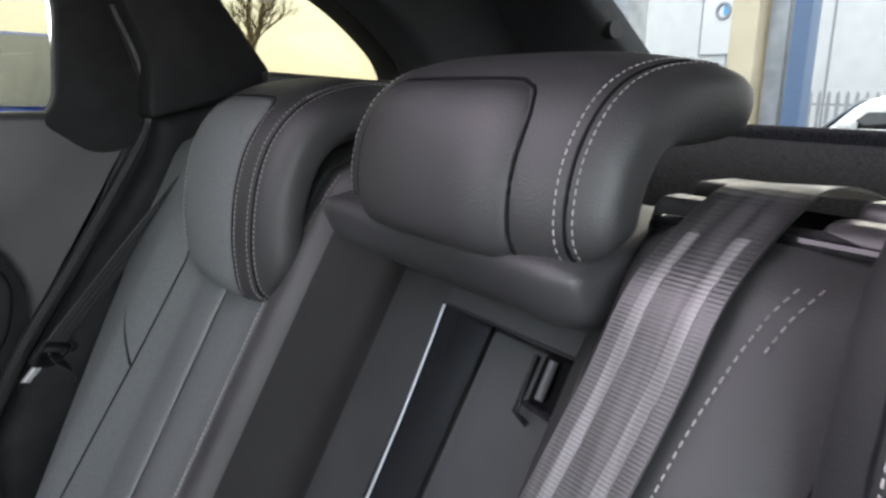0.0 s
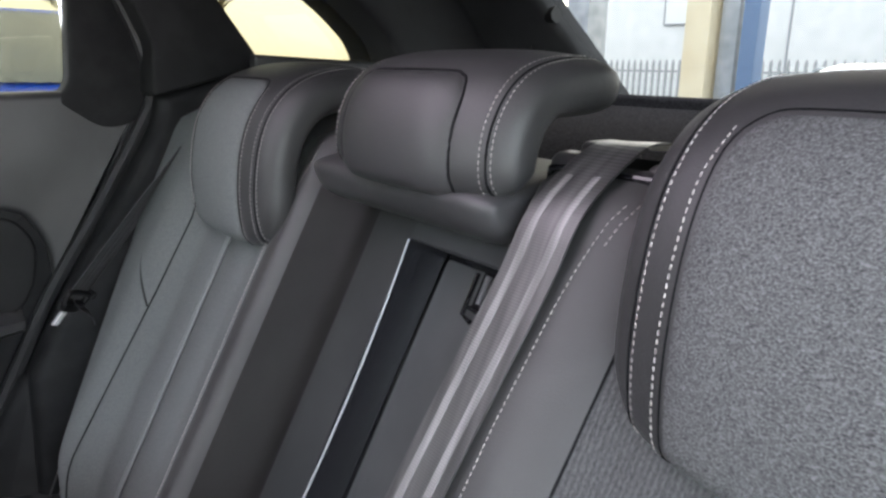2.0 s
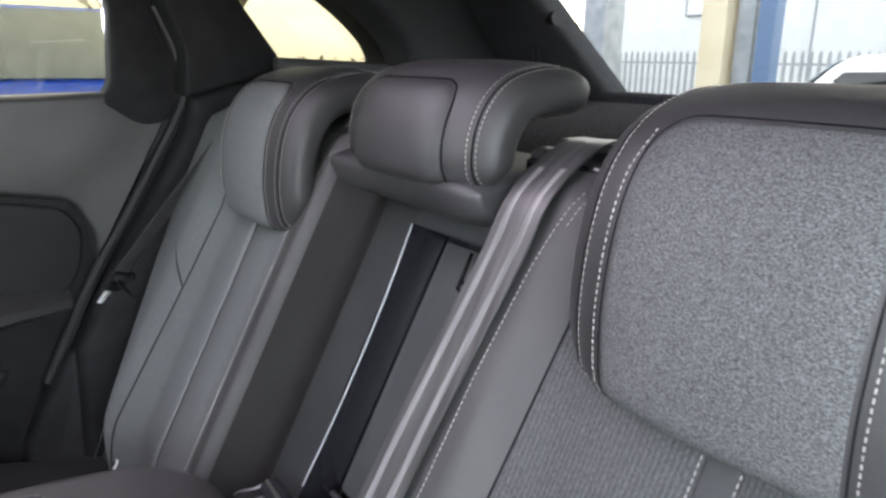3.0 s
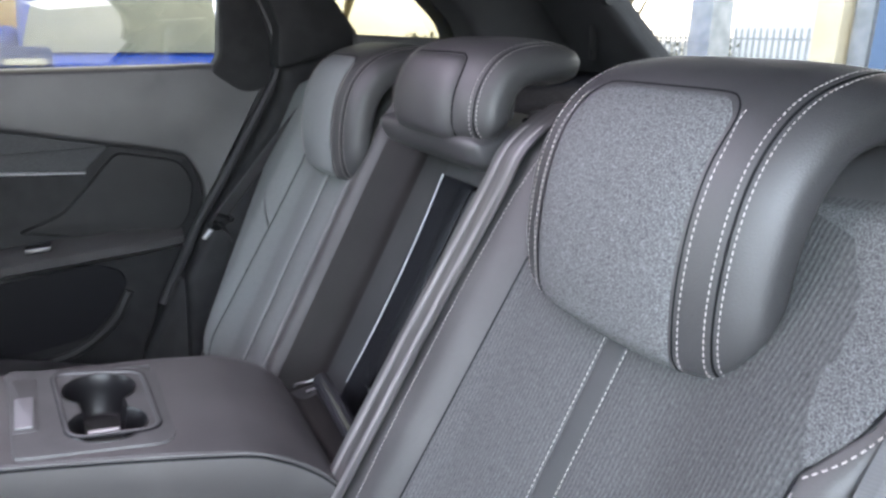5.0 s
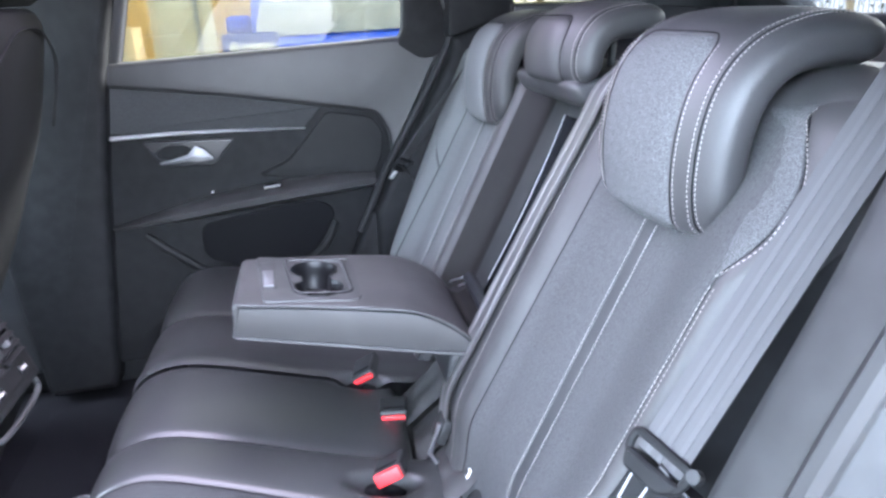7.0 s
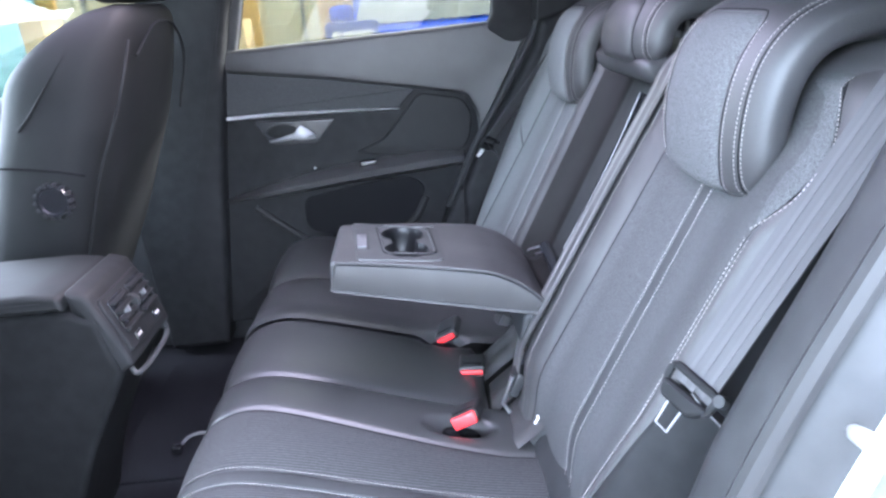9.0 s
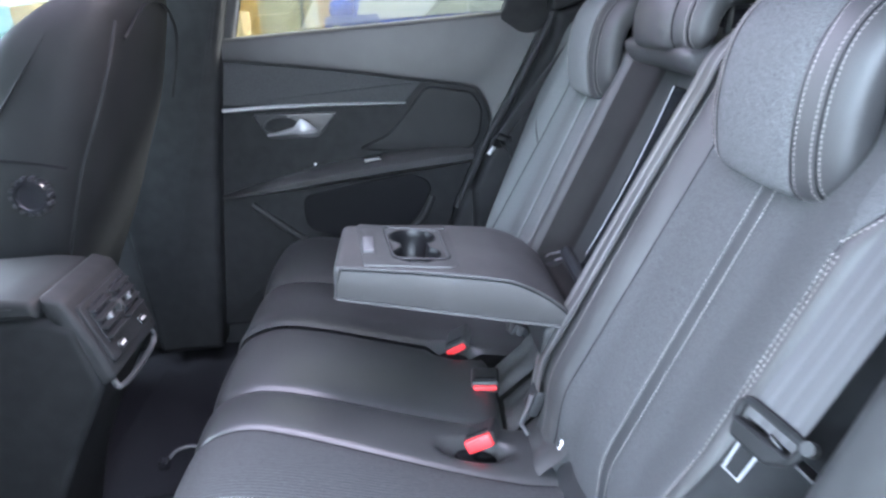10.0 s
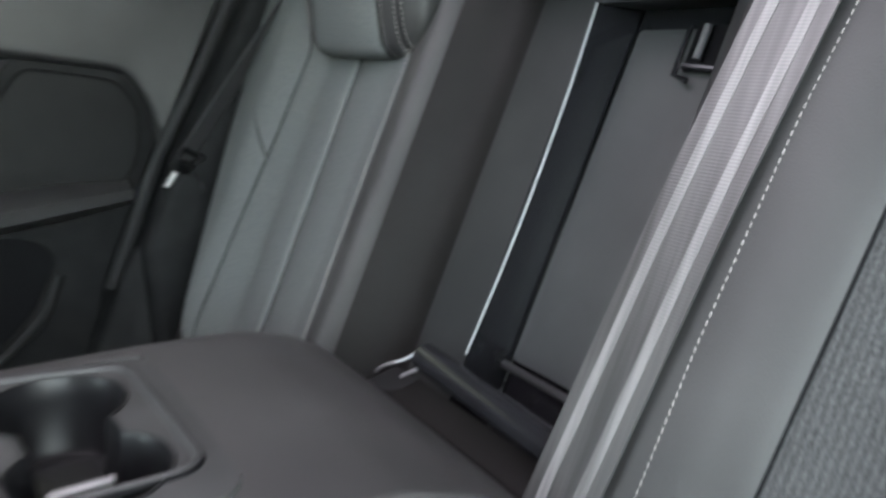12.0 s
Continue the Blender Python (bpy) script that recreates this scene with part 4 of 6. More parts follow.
bm = tube(smooth_curve([(0.345, -0.244, 1.255), (0.330, -0.236, 1.2605), (0.328, -0.16, 1.2615), (0.327, -0.106, 1.2605), (0.334, -0.096, 1.255)], 6), 0.003, 8)
part("guide_lip", moved(bm, inv), GLOSS, guide, "gloss black guide lip")


def buckle(at, turn, group, tall):
    root = thing("buckle", "black seat belt buckle with a red button, sunk in the bench", "buckle", group, at=at)
    part("body", box((-0.025, 0.002, -0.013), (0.025, 0.062, 0.011), 0.006), PLASTIC, root)
    part("button", box((-0.021, -0.004, -tall), (0.021, 0.012, tall * 0.8), 0.003), RED, root, "red press button")
    part("slot", box((-0.018, 0.010, 0.0105), (0.018, 0.016, 0.0125), 0.0008), VOID, root, "dark tongue slot")
    root.rotation_euler = tuple(radians(a) for a in turn)
    return root


# Near-black inserts that stand for the shade down in the buckle hollows.
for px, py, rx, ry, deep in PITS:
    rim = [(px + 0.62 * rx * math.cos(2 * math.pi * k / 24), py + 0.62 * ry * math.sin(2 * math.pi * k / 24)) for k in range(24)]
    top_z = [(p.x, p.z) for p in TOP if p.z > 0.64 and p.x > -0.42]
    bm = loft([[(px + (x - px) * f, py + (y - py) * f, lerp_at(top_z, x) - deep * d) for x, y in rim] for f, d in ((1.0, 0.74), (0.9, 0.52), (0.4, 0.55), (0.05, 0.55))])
    part("well_shade", moved(bm, Matrix.Translation(-Vector(bench.location))), VOID, bench, "black insert for the shade in the buckle well")
for at, turn, tall in (((-0.070, 0.138, 0.686), (12, -30, -20), 0.006), ((-0.030, -0.006, 0.683), (-4, 2, -6), 0.0045), ((-0.060, -0.182, 0.696), (-14, -24, -8), 0.0115)):
    buckle(at, turn, "rear buckles", tall)


def side_belt(label, tip, top, foot, side, bow):
    root = thing("side_seat_belt", label, "seat belt", "side belts", at=foot)
    inv = Matrix.Translation(-Vector(root.location))
    tip, top, foot, side = Vector(tip), Vector(top), Vector(foot), Vector(side)
    p = smooth_curve([tip, tip.lerp(top, 0.5) + Vector(bow), top], 10)
    part("webbing", moved(strap(p, side, 0.047), inv), WEBDARK, root, "black ribbed webbing")
    d0 = (p[1] - p[0]).normalized()
    across = (side - d0 * side.dot(d0)).normalized()
    n = d0.cross(across)
    if n.y > 0:
        n = -n
    for off in (-0.013, 0.0, 0.013):
        part("pale_stripe", moved(strap([q + across * off + n * 0.0011 for q in p], side, 0.005, 0.0005), inv), WEBSIDE, root, "paler woven stripe")
    part("webbing", moved(strap(smooth_curve([tip + n * -0.004, tip.lerp(foot, 0.25) + Vector((0.05, 0.05 * (1 if foot.y > 0 else -1), 0)), foot], 6), Vector((0.15, 1, 0)), 0.030), inv), WEBDARK, root, "black ribbed webbing")
    o = rounded([(-0.028, -0.010), (0.027, -0.010), (0.031, 0.012), (-0.031, 0.012)], 0.009)
    frame_m = Matrix((across.to_4d(), d0.to_4d(), n.to_4d(), (0, 0, 0, 1))).transposed()
    for i in range(3):
        frame_m[3][i] = 0
    frame_m = Matrix.Translation(tip) @ frame_m
    low_bar = [(-0.030, -0.004), (-0.024, -0.021), (0.014, -0.021), (0.027, -0.010), (0.029, -0.002)]
    part("tongue_grip", moved(moved(pillow(rounded(low_bar, 0.006), -0.005, 0.009, 0.004, "z", 3), frame_m), inv), DARKPLASTIC, root, "black plastic tongue grip")
    loop_pts = [Vector((p.x, p.y, 0.003)) for p in o]
    part("grip_loop", moved(moved(tube(loop_pts + loop_pts[:2], 0.0042, 8), frame_m), inv), DARKPLASTIC, root, "rounded loop round the webbing")
    q = [(-0.014, -0.014, 0.002), (-0.012, -0.046, 0.002), (0.004, -0.046, 0.002), (0.005, -0.014, 0.002)]
    part("tongue", moved(moved(tube(q, 0.0012, 6), frame_m), inv), ALU, root, "worn steel tongue")
    if foot.y > 0:
        part("belt_tag", moved(moved(box((-0.008, -0.046, -0.001), (0.006, -0.022, 0.003), 0.0008), frame_m), inv), WHITE, root, "small white belt tag")
    part("stop_button", moved(moved(tube([(0.034, 0.012, 0.0), (0.034, 0.012, 0.009)], 0.006, 12), frame_m), inv), PLASTIC, root, "small black stop button")
    return root


side_belt("black seat belt hanging beside the near rear seat", (0.137, -0.6165, 0.990), (0.425, -0.602, 1.42), (0.17, -0.72, 0.62), (0.46, -0.85, 0.10), (-0.004, 0.0, 0))
side_belt("black seat belt hanging beside the far rear seat", (0.098, 0.640, 0.990), (0.352, 0.585, 1.305), (0.02, 0.675, 0.62), (0.46, 0.66, -0.32), (0.0, 0.012, 0))
for at in ((0.052, -0.242, 0.722), (0.035, 0.430, 0.775)):
    root = thing("isofix_tag", "small white child seat anchor tag on the backrest", "tag", "anchor tags", at=at)
    part("tag_plate", moved(pillow(rounded([(-0.004, -0.007), (0.004, -0.007), (0.004, 0.007), (-0.004, 0.007)], 0.002), -0.003, 0.0, 0.001, "x", 2), pose(0, 0, 0, 0, 27, 0)), WHITE, root)
    part("tag_mark", moved(pillow(rounded([(-0.003, -0.004), (0.003, -0.004), (0.003, 0.004), (-0.003, 0.004)], 0.001), -0.0042, -0.0032, 0.0003, "x", 2), pose(0, 0, 0, 0, 27, 0)), PLASTIC, root)


# ---- cabin shell ----
def plate(name, pts, lo, hi, r, axis, material, label="", corner=0.012, parent=None, kind="structure", category=""):
    ob = part(name, pillow(rounded(pts, corner), lo, hi, r, axis, 3), material, parent, label if parent else "")
    if not parent:
        tagged(ob, label, category, "", kind)
    return ob


plate("floor", [(-2.2, -0.74), (1.05, -0.74), (1.05, 0.815), (-2.2, 0.815)], 0.36, 0.42, 0.01, "z", CARPET, "black carpeted car floor", category="floor")
plate("ceiling", [(-1.35, -0.62), (0.85, -0.60), (0.85, 0.60), (-1.35, 0.62)], 1.535, 1.585, 0.01, "z", HEADLINER, "dark cloth roof lining", category="ceiling")

carve(bpy.data.objects["ceiling"], box((-0.92, -0.37, 1.50), (0.16, 0.37, 1.60), 0.03))
door = thing("door_1", "closed far rear door with cloth insert, bright trim line and armrest", "car door", kind="structure", at=(-0.25, 0.78, 0.5))
inv = Matrix.Translation(-Vector(door.location))


def dpart(name, pts, lo, hi, r, material, label="", corner=0.012, parent=door):
    return part(name, moved(pillow(rounded(pts, corner), lo, hi, r, "y", 4), inv if parent is door else Matrix()), material, parent, label)


SEAL = [(-0.013, 0.80), (0.030, 0.885), (0.078, 0.978), (0.157, 1.103), (0.236, 1.236), (0.257, 1.288), (0.245, 1.36), (0.217, 1.43)]
dpart("panel", [(-0.70, 0.50), (-0.10, 0.50), (-0.013, 0.80), (0.078, 0.975), (0.157, 1.10), (0.236, 1.235), (0.15, 1.262), (-0.575, 1.245), (-0.625, 0.95)], 0.747, 0.82, 0.010, DARKPLASTIC, "dark grained door panel")
dpart("top_roll", [(-0.585, 1.219), (-0.575, 1.27), (0.14, 1.288), (0.245, 1.27), (0.238, 1.236), (0.157, 1.10), (0.088, 0.985), (0.083, 1.055), (0.058, 1.107), (0.0, 1.119), (-0.077, 1.133), (-0.302, 1.176)], 0.731, 0.80, 0.012, ROLL, "soft upper door roll", 0.018)
dpart("cloth_insert", [(-0.594, 1.106), (-0.582, 1.224), (-0.302, 1.178), (-0.076, 1.135), (-0.127, 1.086)], 0.7425, 0.77, 0.004, CLOTH, "dark grey cloth insert", 0.006)
bm = loft([[(x, 0.736, z - h), (x, 0.730, z), (x, 0.736, z + h), (x, 0.75, z)] for x, z, h in ((-0.60, 1.098, 0.005), (-0.45, 1.098, 0.0045), (-0.30, 1.093, 0.0036), (-0.126, 1.084, 0.002))])
part("trim_line", moved(bm, inv), BRIGHTLINE, door, "tapering bright trim line")
recess = dpart("pull_recess", [(-0.520, 1.083), (-0.302, 1.073), (-0.358, 1.012), (-0.480, 1.018)], 0.7395, 0.775, 0.003, SATIN, "dark handle recess", 0.012)
bowl = [[(-0.448 + 0.044 * math.sin(b) * math.cos(a), 0.7395 - 0.022 * math.cos(b), 1.050 + 0.021 * math.sin(b) * math.sin(a)) for a in (2 * math.pi * k / 24 for k in range(24))] for b in (0.05 + 3.04 * k / 12 for k in range(13))]
carve(recess, moved(loft(bowl), inv))
bm = loft([[(x, 0.722 + d, z - h), (x, 0.716 + d, z), (x, 0.722 + d, z + h), (x, 0.735 + d, z)] for x, z, h, d in
           ((-0.482, 1.030, 0.003, 0.0), (-0.45, 1.033, 0.005, 0.0), (-0.415, 1.038, 0.008, 0.0), (-0.395, 1.046, 0.020, 0.002), (-0.375, 1.040, 0.014, 0.004), (-0.358, 1.030, 0.003, 0.010))])
part("inner_handle", moved(bm, inv), ALU, door, "satin chrome inner door handle")
dpart("pad_panel", [(-0.071, 1.122), (0.046, 1.098), (0.072, 1.055), (0.061, 0.987), (0.034, 0.948), (-0.10, 0.948), (-0.262, 0.974), (-0.178, 1.005), (-0.127, 1.058)], 0.738, 0.77, 0.006, DOORPAD, "raised door pad", 0.02)
bm = loft([[(x, 0.755, z + h), (x, 0.70 + d, z + h * 0.9), (x, 0.672 + d, z + h * 0.3), (x, 0.676 + d, z - h * 0.4), (x, 0.705 + d, z - h), (x, 0.755, z - h)] for x, z, h, d in
           ((-0.635, 0.872, 0.006, 0.06), (-0.57, 0.880, 0.012, 0.045), (-0.46, 0.898, 0.020, 0.02), (-0.33, 0.918, 0.024, 0.0), (-0.18, 0.932, 0.026, 0.0), (-0.06, 0.938, 0.026, 0.012), (0.04, 0.935, 0.022, 0.05))])
part("door_armrest", moved(bm, inv), LEATHER, door, "black leather door armrest")
bm = stitches(smooth_curve([(-0.57, 0.745, 0.895), (-0.46, 0.70, 0.912), (-0.33, 0.672, 0.928), (-0.18, 0.672, 0.942), (-0.06, 0.684, 0.948), (0.02, 0.71, 0.945)], 5), (0, -1, 1))
part("stitching", moved(bm, inv), PLASTIC, door)
dpart("switch", [(-0.245, 0.945), (-0.20, 0.949), (-0.20, 0.960), (-0.245, 0.957)], 0.685, 0.712, 0.003, GLOSS, "window switch", 0.003)
bm = tube(smooth_curve([(-0.555, 0.748, 0.845), (-0.49, 0.742, 0.79), (-0.42, 0.740, 0.735), (-0.33, 0.740, 0.70), (-0.20, 0.740, 0.71), (-0.115, 0.742, 0.765), (-0.075, 0.748, 0.83)]), 0.011, 8)
part("pocket_rim", moved(bm, inv), DOORPAD, door, "raised door pocket rim")
# Flat plate on the panel; its black is the pocket's inner shade.
dpart("pocket_shade", [(-0.42, 0.858), (-0.25, 0.884), (-0.126, 0.896), (-0.085, 0.875), (-0.076, 0.850), (-0.106, 0.795), (-0.16, 0.74), (-0.30, 0.72), (-0.42, 0.77)], 0.7435, 0.765, 0.003, VOID, "flat black plate for the shade in the door pocket", 0.03)
part("marker", moved(box((-0.377, 0.738, 0.940), (-0.372, 0.744, 0.945), 0.001), inv), WHITE, door, "tiny bright dot")
dpart("rear_upper_trim", [(0.115, 1.272), (0.14, 1.30), (0.150, 1.44), (0.10, 1.54), (0.20, 1.54), (0.222, 1.43), (0.252, 1.35), (0.262, 1.288), (0.235, 1.235), (0.18, 1.225)], 0.7300, 0.79, 0.008, DARKPLASTIC, "dark upper door corner trim", 0.03)
dpart("window_frame", [(-0.585, 1.24), (-0.545, 1.24), (-0.46, 1.54), (-0.50, 1.54)], 0.745, 0.80, 0.006, RUBBER, "black front window bar", 0.006)
dpart("window_frame", [(-0.50, 1.49), (0.16, 1.49), (0.16, 1.54), (-0.50, 1.54)], 0.735, 0.80, 0.006, RUBBER, "black upper window bar", 0.006)
dpart("window_pane", [(-0.555, 1.24), (0.145, 1.262), (0.145, 1.51), (-0.475, 1.51)], 0.776, 0.780, 0.001, GLASS, "tinted side glass", 0.006).visible_shadow = False

seal = part("door_seal", tube(smooth_curve([(x, 0.722, z) for x, z in SEAL], 6), 0.011, 8), RUBBER)
tagged(seal, "black rubber door seal curving down the pillar", "door seal", kind="structure")
seal2 = part("door_seal", tube(smooth_curve([(x + 0.022, 0.712, z) for x, z in SEAL], 6), 0.006, 8), RUBBER)
tagged(seal2, "thin inner lip of the black door seal", "door seal", kind="structure")

# far rear pillar, quarter window and tail
plate("pillar_trim", [(0.24, 1.28), (0.40, 1.325), (0.41, 1.347), (0.335, 1.45), (0.29, 1.56), (0.19, 1.56), (0.215, 1.43), (0.245, 1.36)], 0.655, 0.79, 0.006, "y", DARKPLASTIC, "dark plastic rear pillar trim", category="pillar trim")
plate("side_trim", [(0.02, 0.55), (0.03, 0.86), (0.09, 0.975), (0.165, 1.10), (0.245, 1.235), (0.255, 1.285), (0.40, 1.33), (0.70, 1.325), (1.05, 1.29), (1.05, 0.42), (0.10, 0.42)], 0.675, 0.79, 0.02, "y", DARKPLASTIC, "dark plastic side trim behind the rear door", category="side trim")
plate("window_rail", [(0.395, 1.325), (0.395, 1.349), (0.655, 1.340), (0.67, 1.32)], 0.63, 0.79, 0.006, "y", TRIM, "soft ledge below the quarter window", corner=0.005, category="window ledge")
plate("pillar_trim", [(0.655, 1.32), (0.658, 1.345), (0.642, 1.378), (0.60, 1.418), (0.545, 1.458), (0.46, 1.50), (0.46, 1.57), (0.90, 1.57), (1.06, 1.28), (0.80, 1.28)], 0.60, 0.80, 0.02, "y", TAILTRIM, "dark plastic tail pillar trim", category="pillar trim", corner=0.03)
plate("pillar_trim", [(0.30, 1.50), (0.50, 1.495), (0.50, 1.57), (0.28, 1.57)], 0.60, 0.80, 0.012, "y", HEADLINER, "dark cloth rail above the quarter window", category="roof rail", corner=0.005)
qw = plate("window_2", [(0.33, 1.34), (0.67, 1.335), (0.65, 1.40), (0.55, 1.52), (0.28, 1.52)], 0.705, 0.709, 0.001, "y", GLASS, "small tinted quarter window", corner=0.02, category="window")


def tail_x(z):
    return 1.00 - 0.9 * (z - 1.28)


for sy in (1, -1):
    levels = [1.20 + 0.012 * k for k in range(31)]
    bm = loft([[(tail_x(z) + a, sy * (y + 0.30 * (z - 1.28)), z) for z in levels] for a, y in ((0.05, 0.388), (0.0, 0.388), (-0.012, 0.392), (-0.022, 0.402), (-0.035, 0.43), (-0.055, 0.50), (-0.06, 0.66))], caps=False, closed=False)
    tagged(part("tail_pillar", bm, TAILTRIM), "dark plastic tailgate pillar cover", "pillar trim", kind="structure")
plate("tail_sill", [(0.93, 0.70), (0.90, 1.20), (0.965, 1.292), (1.03, 1.292), (1.06, 0.70)], -0.68, 0.68, 0.008, "y", SHELF, "dark carpeted lower edge of the rear window", category="tailgate trim")
plate("tail_header", [(0.76, 1.51), (0.74, 1.57), (0.90, 1.57), (0.84, 1.51)], -0.62, 0.62, 0.008, "y", PLASTIC, "dark upper edge of the rear window", category="tailgate trim")
rear = part("window_3", loft([[(tail_x(z) + a, y, z) for y in (-0.60, 0.60)] for z, a in ((1.27, 0.02), (1.53, 0.02))], caps=False, closed=False), DARKGLASS)
tagged(rear, "tinted rear window", "window", kind="structure")
for pts, ro in (((0.865, 0.455, 1.425), 0.014),):
    hook = thing("strut_mount", "small black tailgate strut mount at the window's edge", "strut mount", at=pts)
    part("ball", tube([(0, 0.05, -0.002), (0, 0.0, 0), (0, -0.03, 0.002)], ro, 10), RUBBER, hook)
    part("rod", tube([(0.0, 0.02, 0.0), (0.03, 0.05, -0.12)], 0.008, 8), PLASTIC, hook)
shelf = thing("parcel_shelf", "dark speckled parcel shelf behind the rear seat", "parcel shelf", at=(0.68, 0, 1.2))
part("board", loft([[(x, y, z) for y in (-0.62, -0.3, 0.0, 0.3, 0.62)] for x, z in ((0.45, 0.015), (0.46, 0.04), (0.60, 0.055), (0.80, 0.06), (0.955, 0.075), (0.955, -0.02))], caps=False, closed=False), SHELF, shelf)
part("front_edge", tube([(0.452, y, 0.02) for y in (-0.62, 0.0, 0.62)], 0.008, 8), PLASTIC, shelf, "dark moulded front edge")
for o in shelf.children:
    o.location = (-0.68, 0, 0)

# near side: body round the open doorway
plate("side_trim", [(0.03, 0.50), (0.055, 0.75), (0.09, 0.88), (0.125, 0.985), (0.165, 1.07), (0.215, 1.17), (0.26, 1.27), (0.40, 1.33), (0.70, 1.325), (1.05, 1.29), (1.05, 0.42), (0.08, 0.42)], -0.79, -0.672, 0.025, "y", PLASTIC, "dark plastic side trim beside the open doorway", category="side trim")
NSEAL = [(-0.02, 0.52), (0.005, 0.66), (0.035, 0.79), (0.070, 0.91), (0.109, 1.015), (0.146, 1.100), (0.178, 1.165), (0.215, 1.24), (0.24, 1.31), (0.24, 1.38), (0.215, 1.46), (0.15, 1.54)]
seal = part("door_seal", tube(smooth_curve([(x + 0.006, -0.775, z) for x, z in NSEAL], 6), 0.010, 8), RUBBER)
tagged(seal, "black rubber seal round the open rear doorway", "door seal", kind="structure")
rows = [(p.x, p.z) for p in smooth_curve([(a + 0.012, 0, b) for a, b in NSEAL], 4)]
bm = loft([[Vector((x, -0.765, z)), Vector((x + 0.012, -0.785, z - 0.004)), Vector((x + 0.030, -0.793, z - 0.010)), Vector((x + 0.036, -0.80, z - 0.012))] for x, z in rows], caps=False, closed=False)
tagged(part("jamb_trim", bm, PLASTIC), "dark step of the door jamb", "door jamb", kind="structure")
bm = loft([[Vector((x + 0.036, -0.80, z - 0.012)), Vector((x + 0.042, -0.85, z - 0.02)), Vector((x + 0.055, -0.892, z - 0.03)), Vector((x + 0.09, -0.905, z - 0.04)), Vector((1.2, -0.905, z - 0.04))] for x, z in rows], caps=False, closed=False)
tagged(part("body_side", bm, PAINT), "white painted body edge beside the open doorway", "car body", kind="structure")
striker = thing("door_striker", "grey steel door striker loop screwed to the white door frame", "door striker", at=(0.179, -0.842, 1.046))
inv = Matrix.Translation(-Vector(striker.location))
SM = pose(0, 0, 0, 0, 23, 0)
part("base_plate", moved(pillow(rounded([(-0.020, -0.030), (0.020, -0.030), (0.020, 0.030), (-0.020, 0.030)], 0.012), -0.005, 0.006, 0.002, "x", 3), SM), STRIKER, striker, "rounded steel base plate")
part("gasket", moved(pillow(rounded([(-0.0225, -0.0325), (0.0225, -0.0325), (0.0225, 0.0325), (-0.0225, 0.0325)], 0.0135), -0.002, 0.006, 0.001, "x", 2), SM), RUBBER, striker, "dark gasket edge")
part("loop", moved(tube(smooth_curve([(0.190, -0.824, 1.060), (0.160, -0.821, 1.079), (0.150, -0.826, 1.086), (0.149, -0.838, 1.087), (0.158, -0.846, 1.080), (0.190, -0.848, 1.060)], 5), 0.0048, 10), inv), STRIKER, striker, "bent steel loop")
part("screw", moved(tube([(-0.004, 0.002, -0.014), (-0.0085, 0.002, -0.014)], 0.008, 14), SM), STEEL, striker, "screw head")
plate("pillar_trim", [(0.255, 1.27), (0.40, 1.33), (0.37, 1.45), (0.30, 1.56), (0.17, 1.56), (0.225, 1.46), (0.25, 1.38)], -0.79, -0.66, 0.015, "y", PLASTIC, "dark plastic rear pillar trim by the doorway", category="pillar trim")
plate("pillar_trim", [(0.655, 1.32), (0.658, 1.345), (0.60, 1.418), (0.46, 1.50), (0.46, 1.57), (0.90, 1.57), (1.06, 1.28), (0.80, 1.28)], -0.80, -0.60, 0.02, "y", TAILTRIM, "dark plastic tail pillar trim", category="pillar trim", corner=0.03)
qw = plate("window_4", [(0.33, 1.34), (0.67, 1.335), (0.65, 1.40), (0.55, 1.52), (0.28, 1.52)], -0.709, -0.705, 0.001, "y", GLASS, "small tinted quarter window", corner=0.02, category="window")
plate("sill", [(-0.75, 0.33), (0.05, 0.33), (0.05, 0.43), (-0.75, 0.43)], -0.88, -0.72, 0.02, "y", PAINT, "white painted door sill", category="sill")
plate("roof_rail", [(-1.3, 1.50), (0.9, 1.50), (0.9, 1.58), (-1.3, 1.58)], -0.72, -0.60, 0.02, "y", HEADLINER, "dark rail along the roof", category="roof rail")
plate("roof_rail", [(-1.3, 1.525), (0.9, 1.525), (0.9, 1.58), (-1.3, 1.58)], 0.60, 0.78, 0.02, "y", HEADLINER, "dark rail along the roof", category="roof rail")
roof_plate = plate("roof", [(-1.4, -0.70), (0.95, -0.66), (0.95, 0.66), (-1.4, 0.70)], 1.588, 1.62, 0.012, "z", PAINT, "white car roof", category="roof")
carve(roof_plate, box((-0.92, -0.37, 1.57), (0.16, 0.37, 1.64), 0.03))
plate("window_6", [(-0.95, -0.40), (0.19, -0.40), (0.19, 0.40), (-0.95, 0.40)], 1.588, 1.594, 0.002, "z", SMOKED, "smoked glass roof pane", corner=0.03, category="window")
plate("body_side", [(-2.3, 0.30), (1.15, 0.30), (1.15, 1.22), (-2.3, 1.10)], 0.83, 0.90, 0.03, "y", PAINT, "white painted far body side", category="car body")
plate("body_side", [(-2.3, 0.30), (-0.80, 0.30), (-0.72, 1.10), (-2.3, 1.05)], -0.88, -0.76, 0.03, "y", PAINT, "white painted near front door skin", category="car body")

